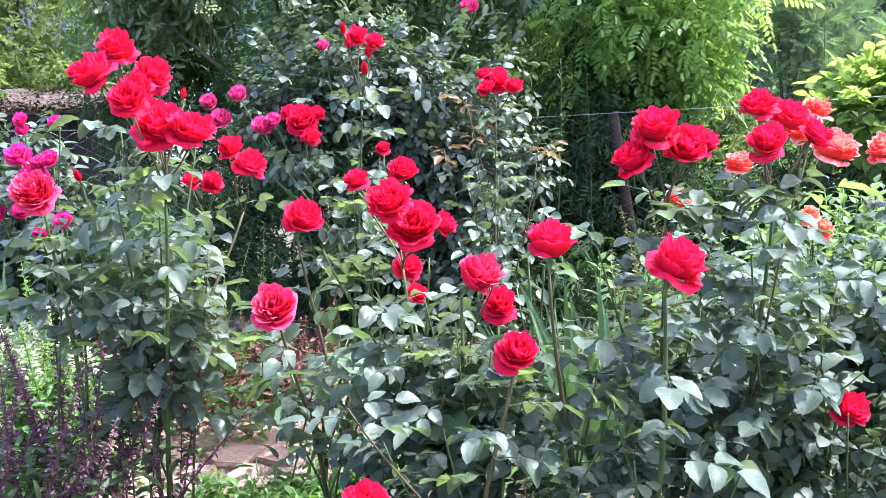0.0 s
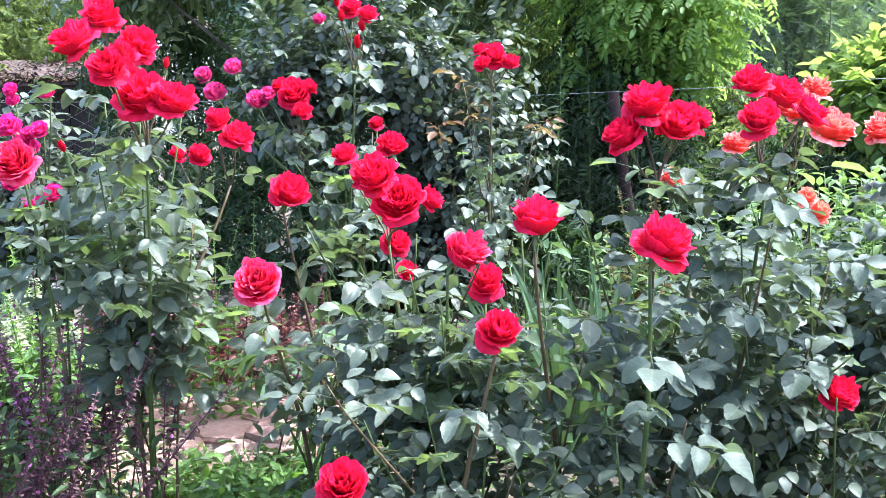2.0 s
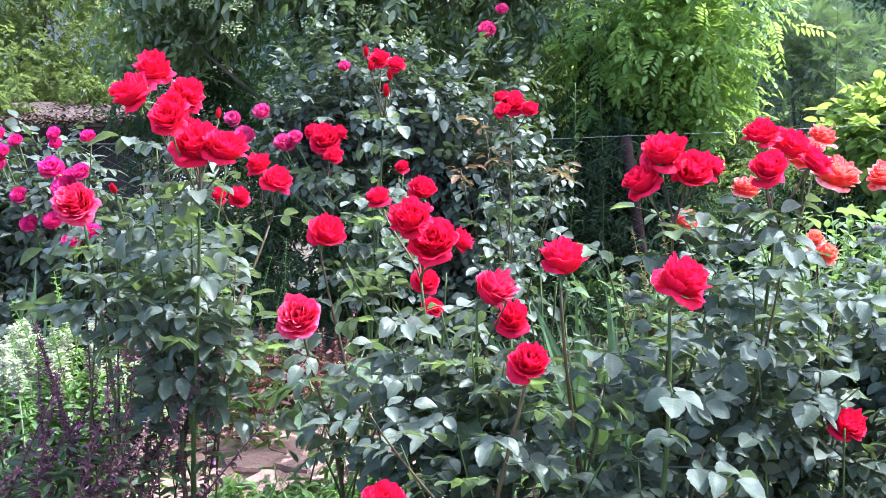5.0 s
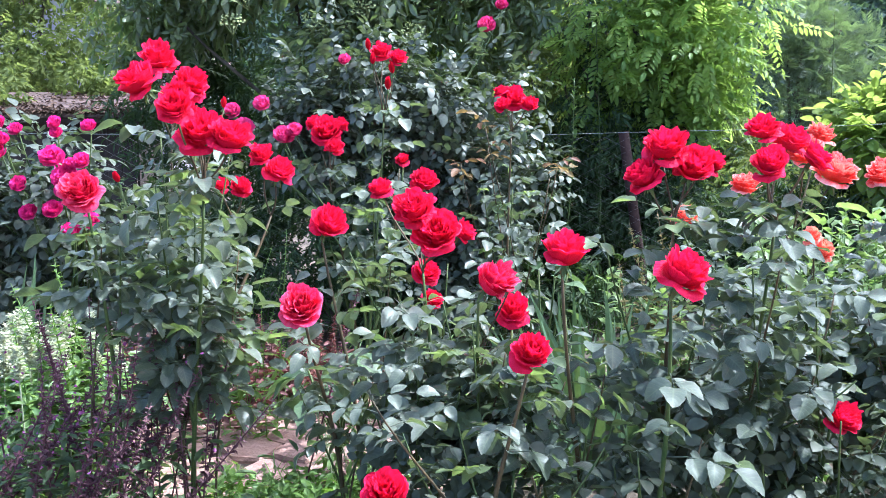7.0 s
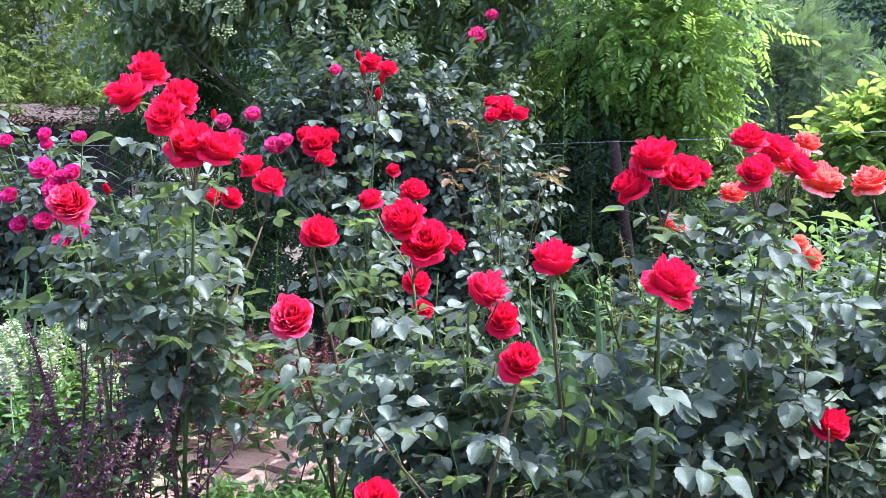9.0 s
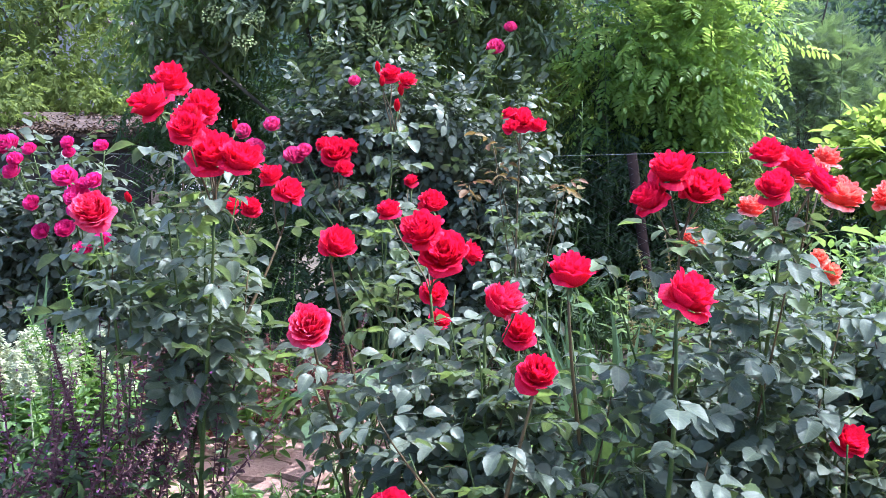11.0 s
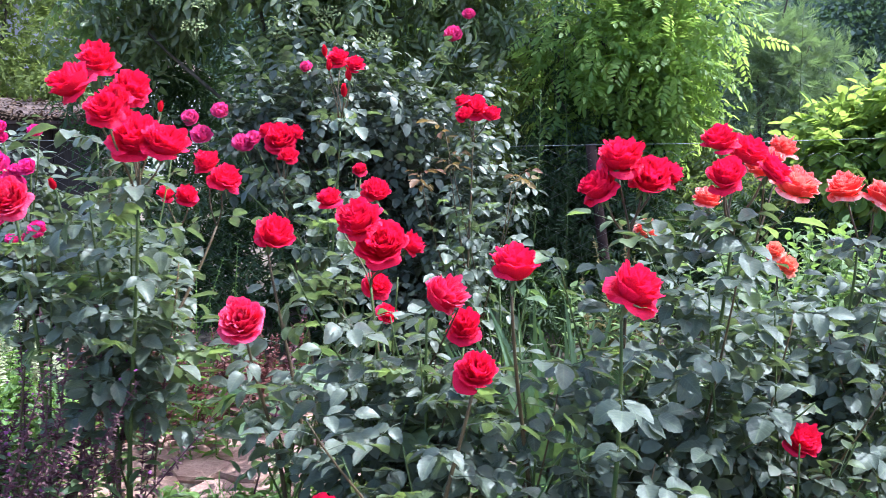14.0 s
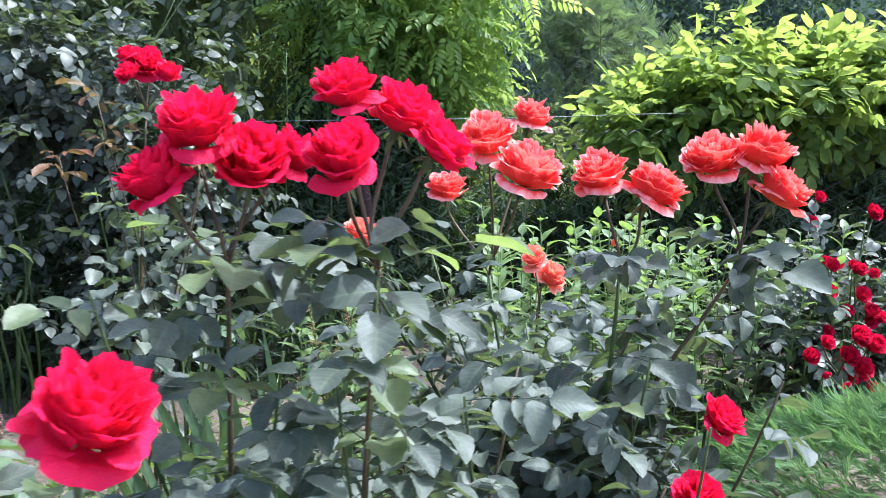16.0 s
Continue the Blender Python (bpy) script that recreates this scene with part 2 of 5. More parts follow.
def mesh_of(name, verts, faces, mat, smooth=True, grid=None):
    me = bpy.data.meshes.new(name)
    me.from_pydata([tuple(v) for v in verts], [], [tuple(f) for f in faces])
    if grid is not None:
        layer = me.attributes.new("blade", "FLOAT_VECTOR", "POINT")
        layer.data.foreach_set("vector", np.array(grid, dtype=np.float32).ravel())
    me.materials.append(mat)
    if smooth:
        me.shade_smooth()
    return me


def tube_data(points, radii, sides=6):
    """Verts and faces of a tapering tube through the points."""
    verts, faces = [], []
    pts = [Vector(p) for p in points]
    ref = Vector((0.31, 0.77, 0.2))
    for i, p in enumerate(pts):
        d = (pts[min(i + 1, len(pts) - 1)] - pts[max(i - 1, 0)]).normalized()
        a = d.cross(ref).normalized()
        b = d.cross(a)
        for s in range(sides):
            w = 2 * math.pi * s / sides
            verts.append(p + (a * math.cos(w) + b * math.sin(w)) * radii[i])
        if i:
            o = (i - 1) * sides
            for s in range(sides):
                faces.append((o + s, o + (s + 1) % sides, o + sides + (s + 1) % sides, o + sides + s))
    faces.append(tuple(range((len(pts) - 1) * sides, len(pts) * sides)))
    return verts, faces


def bend(a, b, lift=0.5, n=8, sway=None):
    """Points on a smooth stem from a, starting upwards, to b."""
    a, b = Vector(a), Vector(b)
    c1 = a + Vector((0, 0, (b.z - a.z) * lift)) + (sway or Vector())
    c2 = b + (a - b) * 0.3 + Vector((0, 0, -0.02)) + (sway or Vector()) * 0.5
    pts = []
    for i in range(n + 1):
        t = i / n
        pts.append(a * (1 - t) ** 3 + c1 * 3 * t * (1 - t) ** 2 + c2 * 3 * t * t * (1 - t) + b * t ** 3)
    return pts


def merged(parts):
    verts, faces = [], []
    for v, f in parts:
        o = len(verts)
        verts.extend(v)
        faces.extend(tuple(i + o for i in q) for q in f)
    return verts, faces


def blade_data(length, width, rows=5, fold=0.25, droop=0.3, start=0.0, blunt=0.54, m=None, wave=0.0):
    """One leaf blade along +Y with a folded midrib, its tip drooping."""
    verts, faces = [], []
    if rows <= 3:
        for t, k in ((0, 0), (1, 0), (0.2, 0.72), (0.5, 1.0), (0.8, 0.62)):
            for side in ((-1, 1) if k else (0,)):
                verts.append(Vector((side * k * width * 0.5, start + length * t, -droop * length * t * t + k * width * 0.5 * fold)))
        faces = [(0, 1, 6, 4, 2), (1, 0, 3, 5, 7)]
        return ([m @ v for v in verts] if m else verts), faces
    for i in range(rows + 1):
        t = i / rows
        half = width * 0.5 * (math.sin(math.pi * min(1, t ** (blunt * 1.6))) ** 0.8 if 0 < t < 1 else 0.03)
        y, z = length * t, -droop * length * t * t
        lift = half * fold
        w = wave * half * math.sin(9 * t)
        verts += [Vector((-half, start + y, z + lift + w)), Vector((0, start + y, z)), Vector((half, start + y, z + lift - w))]
        if i:
            o = 3 * (i - 1)
            faces += [(o, o + 1, o + 4, o + 3), (o + 1, o + 2, o + 5, o + 4)]
    if m:
        verts = [m @ v for v in verts]
    return verts, faces


def pinnate(rng, leaflets=5, length=0.13, leaf_len=0.058, leaf_wid=0.042, droop=0.35, rows=5, stalk=True, fold=0.22, jitter=1.0):
    """A compound leaf: a curved stalk with paired leaflets and one at the tip."""
    parts = []

    def spine(t):
        return Vector((0, length * t, length * (0.12 * t - droop * t * t)))
    if stalk:
        parts.append(tube_data([spine(t) for t in (0, 0.35, 0.7, 1.0)], [0.0014, 0.0012, 0.001, 0.0008], 3))
    pairs = (leaflets - 1) // 2
    for p in range(pairs):
        t = 1.0 - (p + 0.85) * (0.62 / max(1, pairs))
        for side in (-1, 1):
            size = (0.95 - 0.13 * p) * rng.uniform(0.88, 1.1) if leaflets <= 7 else rng.uniform(0.85, 1.1) * math.sin(math.pi * (0.18 + 0.7 * t)) ** 0.4
            m = Matrix.Translation(spine(t)) @ pose(0, 0, 0, rng.uniform(-26, 8) * jitter - 30 * droop, side * rng.uniform(-30, 14) * jitter, -side * rng.uniform(52, 72))
            parts.append(blade_data(leaf_len * size, leaf_wid * size, rows, fold * rng.uniform(0.4, 1.6), rng.uniform(0.05, 0.4), 0.003, m=m, wave=0.08 * jitter))
    m = Matrix.Translation(spine(1.0)) @ pose(0, 0, 0, rng.uniform(-30, 0) * jitter - 35 * droop, rng.uniform(-15, 15) * jitter, rng.uniform(-10, 10))
    parts.append(blade_data(leaf_len * 1.12, leaf_wid * 1.1, rows, fold, rng.uniform(0.1, 0.4), 0.003, m=m, wave=0.08 * jitter))
    return merged(parts)


def toothed_blade(length, width, rng, m, rows=10, droop=0.3, fold=0.3, wave=0.1):
    """A leaflet seen close: five points across, toothed edge, curled and wavy; with its (across, along) grid."""
    verts, faces, grid = [], [], []
    twist, curl = rng.uniform(-0.5, 0.5), rng.uniform(-0.25, 0.45)
    for i in range(rows + 1):
        t = i / rows
        half = width * 0.5 * (math.sin(math.pi * t ** 0.88) ** 0.56 * (1 - 0.2 * t ** 6) if 0 < t < 1 else 0.02)
        tooth = 1.0 + (0.06 if i % 2 else -0.05) * (0 < t < 1)
        for u in (-1, -0.55, 0, 0.55, 1):
            x = half * u * (tooth if abs(u) == 1 else 1)
            z = -droop * length * t * t + half * 1.3 * fold * (abs(u) - curl * u * u) + twist * x * t + wave * half * abs(u) * math.sin(7 * t + 2 * u)
            verts.append(m @ Vector((x, 0.003 + length * t, z)))
            grid.append((u, t, 0))
        if i:
            o = 5 * (i - 1)
            faces += [(o + j, o + j + 1, o + j + 6, o + j + 5) for j in range(4)]
    return verts, faces, grid


def rose_leaf(rng, leaflets, length, leaf_len, leaf_wid, droop, mat, name="leaf"):
    """A rose's compound leaf, built fine enough to be seen close."""
    def spine(t):
        return Vector((0, length * t, length * (0.12 * t - droop * t * t)))
    v, f = tube_data([spine(t) for t in (0, 0.35, 0.7, 1.0)], [0.0013, 0.0011, 0.0009, 0.0008], 3)
    parts, grid = [(v, f)], [(0.5, 0.02, 0)] * len(v)
    pairs = (leaflets - 1) // 2
    spots = [(1.0, 0)] + [(1.0 - (p + 0.85) * (0.62 / max(1, pairs)), side) for p in range(pairs) for side in (-1, 1)]
    for t, side in spots:
        size = rng.uniform(0.95, 1.2) if not side else rng.uniform(0.7, 1.02)
        m = Matrix.Translation(spine(t)) @ pose(0, 0, 0, rng.uniform(-34, 8) - 30 * droop, side * rng.uniform(-34, 20), -side * rng.uniform(50, 74) + rng.uniform(-8, 8))
        v, f, g = toothed_blade(leaf_len * size, leaf_wid * size * rng.uniform(0.85, 1.1), rng, m, droop=rng.uniform(0.0, 0.45))
        parts.append((v, f))
        grid += g
    return mesh_of(name, *merged(parts), mat, grid=grid)


def axes_for(fwd, up):
    """Rotation matrices (N,3,3) whose columns are side, forward and normal."""
    y = fwd / np.linalg.norm(fwd, axis=1)[:, None]
    x = np.cross(y, up)
    x /= np.linalg.norm(x, axis=1)[:, None] + 1e-9
    z = np.cross(x, y)
    return np.stack([x, y, z], axis=2)


def cloud(name, templates, places, turns, sizes, mat, rng):
    """One mesh of many leaves: each place gets one of the templates."""
    which = rng.integers(0, len(templates), len(places))
    V, L, T, base = [], [], [], 0
    for i, (verts, faces) in enumerate(templates):
        sel = np.nonzero(which == i)[0]
        if not len(sel):
            continue
        tv = np.array([tuple(v) for v in verts])
        out = np.einsum("nij,vj->nvi", turns[sel], tv) * sizes[sel][:, None, None] + places[sel][:, None, :]
        V.append(out.reshape(-1, 3))
        flat = np.array([q for f in faces for q in f])
        tot = np.array([len(f) for f in faces])
        L.append((flat[None, :] + (base + np.arange(len(sel)) * len(tv))[:, None]).ravel())
        T.append(np.tile(tot, len(sel)))
        base += len(sel) * len(tv)
    V, L, T = np.concatenate(V), np.concatenate(L), np.concatenate(T)
    me = bpy.data.meshes.new(name)
    me.vertices.add(len(V))
    me.vertices.foreach_set("co", V.astype(np.float32).ravel())
    me.loops.add(len(L))
    me.loops.foreach_set("vertex_index", L.astype(np.int32))
    me.polygons.add(len(T))
    me.polygons.foreach_set("loop_start", np.concatenate([[0], np.cumsum(T)[:-1]]).astype(np.int32))
    me.update(calc_edges=True)
    me.materials.append(mat)
    me.shade_smooth()
    return me


def crown_points(blobs, count, rng, hollow=0.45, flat=1.0):
    """Places on uneven clumps, with the way outwards."""
    r = np.array([b[3] for b in blobs])
    which = rng.choice(len(blobs), count, p=r ** 2 / (r ** 2).sum())
    c = np.array([b[:3] for b in blobs])[which]
    d = rng.normal(size=(count, 3))
    d /= np.linalg.norm(d, axis=1)[:, None]
    rad = r[which] * (hollow + (1 - hollow) * rng.random(count) ** 0.6)
    p = c + d * rad[:, None] * [1, 1, flat]
    return p, d


def clumps(envelope, count, size, rng):
    """Small clumps filling some large ellipsoids (x, y, z, rx, ry, rz)."""
    vol = np.array([e[3] * e[4] * e[5] for e in envelope])
    blobs = []
    for i in rng.choice(len(envelope), count, p=vol / vol.sum()):
        x, y, z, a, b, c = envelope[i]
        d = rng.normal(size=3)
        d /= np.linalg.norm(d)
        s = rng.random() ** 0.45
        blobs.append((x + d[0] * a * s, y + d[1] * b * s, max(0.05, z + d[2] * c * s), size * rng.uniform(0.6, 1.4)))
    return blobs


def foliage(name, parent, templates, envelope, clump_count, clump_size, leaves, mat, seed, droop=0.4, size=(0.8, 1.2), label="", hollow=0.35, up_pull=0.9):
    rng = np.random.default_rng(seed)
    p, d = crown_points(clumps(envelope, clump_count, clump_size, rng), leaves, rng, hollow)
    keep = p[:, 2] > 0.02
    p, d = p[keep], d[keep]
    fwd = d + rng.normal(size=p.shape) * 0.45 + [0, 0, -droop]
    up = rng.normal(size=p.shape) * 0.45 + d * 0.35 + [0, 0, up_pull]
    return put(name, cloud(name, templates, p, axes_for(fwd, up), rng.uniform(*size, len(p)), mat, rng), parent, label=label, kind="stuff")


# ---- ground, path, backdrop ----
def ground_height(x, y):
    far = max(0.0, math.hypot(x, y) - 9.0)
    return 0.012 * noise.noise((x * 3, y * 3, 0)) + 0.02 * noise.noise((x, y, 3)) + min(2.4, far * 0.03) * (0.6 + 0.5 * noise.noise((x * 0.06, y * 0.06, 7)))


def build_ground():
    xs = [-600, -200, -80, -40] + [-20 + i * 2 for i in range(8)] + [-5 + i * 0.2 for i in range(51)] + [6 + i * 2 for i in range(8)] + [40, 80, 200, 600]
    ys = [-600, -200, -60, -20, -8, -4, -2] + [-1 + i * 0.2 for i in range(51)] + [10 + i * 2 for i in range(10)] + [40, 80, 200, 600]
    verts = [(x, y, ground_height(x, y)) for y in ys for x in xs]
    w = len(xs)
    faces = [(j * w + i, j * w + i + 1, (j + 1) * w + i + 1, (j + 1) * w + i) for j in range(len(ys) - 1) for i in range(w - 1)]
    tagged(put("ground", mesh_of("ground", verts, faces, SOIL), None), "brown garden soil with weeds and grass", "ground", kind="structure")


build_ground()


def flagstone(cx, cy, rx, ry, turn, seed):
    rng = random.Random(seed)
    n = 13
    ring = []
    for i in range(n):
        w = 2 * math.pi * i / n
        k = rng.uniform(0.74, 1.2)
        c, s = math.cos(w), math.sin(w)
        q = 1 / max(abs(c), abs(s)) ** 0.6
        x, y = rx * k * c * q, ry * k * s * q
        t = radians(turn)
        ring.append((cx + x * math.cos(t) - y * math.sin(t), cy + x * math.sin(t) + y * math.cos(t)))
    h = 0.02 + rng.uniform(-0.003, 0.003)
    verts = [(x, y, -0.04) for x, y in ring] + [(x, y, h - 0.012) for x, y in ring]
    verts += [(cx + (x - cx) * 0.95, cy + (y - cy) * 0.95, h + rng.uniform(-0.003, 0.003)) for x, y in ring]
    verts.append((cx, cy, h + 0.004))
    faces = []
    for i in range(n):
        j = (i + 1) % n
        faces += [(i, j, n + j, n + i), (n + i, n + j, 2 * n + j, 2 * n + i), (2 * n + i, 2 * n + j, 3 * n)]
    return mesh_of("flagstone", verts, faces, STONE, False)


path = tagged(holder("path", (-0.9, 2.95, 0)), "garden path of cracked pinkish sandstone flags", "path", kind="structure")
stones = random.Random(77)
for row in range(7):
    for col in range(7):
        cx, cy = -1.5 + col * 0.2 + 0.1 * (row % 2) + stones.uniform(-0.03, 0.03), 2.42 + row * 0.185 + stones.uniform(-0.025, 0.025)
        put("flagstone", flagstone(cx, cy, stones.uniform(0.094, 0.114), stones.uniform(0.086, 0.104), stones.uniform(-30, 30), row * 7 + col), path)

# ---- leaf and flower kinds ----
LR = random.Random(5)
ROSE_LEAVES = [rose_leaf(LR, c, 0.122, 0.064, 0.045, d * 0.7, ROSE_LEAF if i != 3 else FRESH_LEAF) for i, (c, d) in enumerate(((5, 0.3), (5, 0.5), (5, 0.15), (7, 0.4), (5, 0.6), (3, 0.3), (5, 0.4), (7, 0.25), (5, 0.7), (3, 0.5), (5, 0.35), (5, 0.55)))]
SHADE_TONED_LEAVES = [rose_leaf(LR, c, 0.118, 0.061, 0.043, d * 0.7, SHADE_TONED_LEAF if i != 8 else FRESH_LEAF) for i, (c, d) in enumerate(((5, 0.3), (5, 0.5), (7, 0.3), (5, 0.15), (3, 0.4), (5, 0.6), (5, 0.4), (7, 0.45), (3, 0.2)))]
YOUNG_LEAVES = [rose_leaf(LR, c, 0.065, 0.056, 0.026, d, NEW_LEAF, "young_leaf") for c, d in ((3, 0.2), (5, 0.4), (3, 0.3))]


def petal_data(rng, top, height, spread, lip, ruffle, cols=14, rows=8):
    """One petal cupped round the flower's axis (+Z): top radius, height, half angle, rolled lip and crumpled rim."""
    verts, faces, grid = [], [], []
    phase, k, notch, seed = rng.uniform(0, 6), rng.uniform(3.5, 6.0), rng.uniform(0.3, 1.6), rng.uniform(0, 50)
    for j in range(rows + 1):
        for i in range(cols + 1):
            u = -1 + 2 * i / cols
            v = j / rows * (1 - 0.2 * abs(u) ** 5)
            r = 0.06 + (top - 0.06) * (1 - (1 - v) ** 2.4) ** 0.8
            z = height * v ** 1.12
            over = max(0.0, (v - 0.66) / 0.34)
            r += lip * over ** 1.4
            z -= lip * 0.85 * over ** 2.0
            ang = spread * (0.4 + 0.6 * math.sin(math.pi * 0.5 * min(1, v * 1.5)) ** 0.8)
            rim = v ** 3
            wob = ruffle * (0.55 * v ** 1.5 * math.sin(k * u + phase) + 1.1 * v * noise.noise((u * 2.2, v * 1.8, seed)) + 0.5 * rim * noise.noise((u * 5, v * 3, seed + 4)) + 0.1 * rim * math.sin(13 * u + phase * 3))
            zz = z + wob * 0.45 - 0.05 * v ** 5 * math.exp(-(u * 3.2) ** 2) * notch + ruffle * (0.6 * v * noise.noise((u * 3, v * 3, seed + 9)) + 0.3 * rim * noise.noise((u * 5, v * 2, seed + 13)))
            rr = r + wob
            verts.append(Vector((rr * math.sin(u * ang), rr * math.cos(u * ang), zz)))
            grid.append((u, j / rows, 0))
    w = cols + 1
    for j in range(rows):
        for i in range(cols):
            faces.append((j * w + i, j * w + i + 1, (j + 1) * w + i + 1, (j + 1) * w + i))
    return verts, faces, grid


RINGS = [  # petals, top radius, height, half angle, lip, ruffle
    (3, 0.12, 1.0, 1.8, 0.03, 0.06), (5, 0.25, 1.08, 1.0, 0.06, 0.1), (7, 0.4, 1.1, 0.8, 0.09, 0.12), (8, 0.55, 1.05, 0.72, 0.11, 0.12),
    (8, 0.68, 0.95, 0.74, 0.12, 0.11), (7, 0.8, 0.76, 0.86, 0.15, 0.1), (5, 0.76, 0.36, 1.0, 0.27, 0.11)]


def petal_mesh(data, mat):
    return mesh_of("petal", data[0], data[1], mat, grid=data[2])


def petal_set(mat, seed):
    rng = random.Random(seed)
    return [[petal_mesh(petal_data(rng, *r[1:]), mat) for _ in range(4)] for r in RINGS]


FADED = plant("pinkish_red_petal", (0.61, 0.004, 0.05), (0.77, 0.014, 0.11), 0.6, 0.12, (0.95, 0.01, 0.08), 0.4, scale=26, relief=0.5, detail_dark=0.9, rim=(0.93, 0.24, 0.42), heart=(0.6, 0.004, 0.05), rim_amount=0.6, rim_from=0.74)
PETALS = {"red": petal_set(RED, 3), "faded": petal_set(FADED, 6), "coral": petal_set(CORAL, 4), "orange": petal_set(ORANGE, 5)}


def calyx_data(rng, sepals=True):
    """The green cup under a flower of radius one, with its sepals and hip."""
    parts = [tube_data([(0, 0, -0.42), (0, 0, -0.3), (0, 0, -0.12), (0, 0, 0.04)], [0.05, 0.11, 0.14, 0.1], 7)]
    for i in range(5 if sepals else 0):
        m = pose(0, 0, -0.05, rng.uniform(-55, -10), 0, i * 72 + rng.uniform(-12, 12))
        parts.append(blade_data(0.55, 0.17, 4, 0.3, 0.3, 0.08, m=m))
    return merged(parts)


CALYX = [mesh_of("calyx", *calyx_data(random.Random(i)), SEPAL) for i in range(3)]


def small_bloom_data(rng, rings=(0, 1, 2, 4, 5), table=RINGS):
    parts = []
    for q in rings:
        n, *shape = table[q]
        for i in range(n):
            m = pose(0, 0, 0, rng.uniform(-6, 6), rng.uniform(-6, 6), 360 * i / n + q * 37 + rng.uniform(-9, 9))
            v, f, _ = petal_data(rng, *shape, cols=4, rows=3)
            parts.append(([m @ p for p in v], f))
    return merged(parts)


ROSE_PINK = plant("rose_pink_petal", (0.68, 0.035, 0.2), (0.82, 0.11, 0.33), 0.6, 0.15, (0.95, 0.08, 0.33), 0.4, island=True, scale=26, relief=0.25)
SMALL = {key: [mesh_of("bloom", *small_bloom_data(random.Random(20 + i)), mat) for i in range(3)] for key, mat in (("pink", PINK), ("rose", ROSE_PINK), ("crimson", CRIMSON))}
BUD_RINGS = [(3, 0.2, 1.0, 1.6, -0.16, 0.02), (3, 0.3, 0.98, 1.4, -0.2, 0.02), (4, 0.36, 0.86, 1.0, -0.12, 0.03)]
BUD = {key: [mesh_of("bud", *small_bloom_data(random.Random(40 + i), (0, 1, 2), BUD_RINGS), mat) for i in range(2)] for key, mat in (("red", RED), ("faded", FADED), ("coral", CORAL), ("orange", ORANGE), ("pink", PINK), ("rose", ROSE_PINK), ("crimson", CRIMSON))}


def bloom(bush, x, y, z, width, ax, ay, colour, rng):
    """A flower: green cup with petals round it, its axis leaning by (ax, ay)."""
    axis = Vector((ax + rng.uniform(-0.1, 0.1), ay * (2.6 if colour in SMALL else 0.55 if colour == "coral" else 1.25) + rng.uniform(-0.1, 0.1), 1)).normalized()
    turn = axis.to_track_quat("Z", "Y").to_matrix().to_4x4() @ pose(0, 0, 0, 0, 0, rng.uniform(0, 360))
    s = width * (0.545 if colour == "coral" else 0.475)
    m = Matrix.Translation(Vector((x, y, z)) - axis * s * 0.45) @ turn @ Matrix.Diagonal((s * rng.uniform(0.94, 1.08), s, s * (rng.uniform(1.0, 1.18) if colour == "coral" else rng.uniform(1.08, 1.36)), 1))
    if colour in SMALL:
        m = m @ Matrix.Scale(0.92 if colour == "crimson" else 1.18 if colour == "pink" else 1.02, 4)
        if width < 0.05:
            flower = put("bud", rng.choice(BUD[colour]), bush, m @ Matrix.Scale(1.5, 4))
        else:
            flower = put("bloom", rng.choice(SMALL[colour]), bush, m)
        put("calyx", rng.choice(CALYX), flower, m, "green sepals")
        return m @ Vector((0, 0, -0.4))
    if width < 0.057:
        flower = put("bud", rng.choice(BUD[colour]), bush, m @ Matrix.Scale(1.35, 4))
        put("calyx", rng.choice(CALYX), flower, m @ Matrix.Scale(1.3, 4), "green sepals")
        return m @ Vector((0, 0, -0.5))
    flower = put("bloom", rng.choice(CALYX), bush, m)
    sets = PETALS[colour]
    up = bush.matrix_basis @ flower.matrix_basis
    for q, (n, *_) in enumerate(RINGS):
        for i in range(n):
            if q == 6 and rng.random() < 0.35:
                continue
            ob = new("petal", rng.choice(sets[q]))
            ob.parent = flower
            k = rng.uniform(0.86, 1.12)
            ob.matrix_basis = pose(0, 0, 0, rng.uniform(-6, 6), rng.uniform(-6, 6), 360 * i / n + q * 41 + rng.uniform(-14, 14)) @ Matrix.Diagonal((k, k, k * rng.uniform(0.9, 1.08), 1))
    return m @ Vector((0, 0, -0.4))


BLOOMS = []


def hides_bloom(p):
    """True where a leaf blocks the camera's view of flowers, or their sun."""
    # Two lanes between the bushes, cleared along the camera's lines of sight.
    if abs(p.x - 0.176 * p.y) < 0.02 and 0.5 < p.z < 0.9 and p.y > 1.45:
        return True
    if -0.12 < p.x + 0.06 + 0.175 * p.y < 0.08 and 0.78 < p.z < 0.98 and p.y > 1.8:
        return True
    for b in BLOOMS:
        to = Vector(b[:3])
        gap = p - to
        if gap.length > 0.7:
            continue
        # Sight lines run to two points on the camera's path.
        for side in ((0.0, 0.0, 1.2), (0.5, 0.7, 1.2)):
            to_camera = (Vector(side) - to).normalized()
            ahead = gap.dot(to_camera)
            if -0.02 < ahead < 0.5 and (gap - to_camera * ahead).length < b[3] * 0.68 + 0.012:
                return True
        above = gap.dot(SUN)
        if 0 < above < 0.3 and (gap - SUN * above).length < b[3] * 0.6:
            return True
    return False


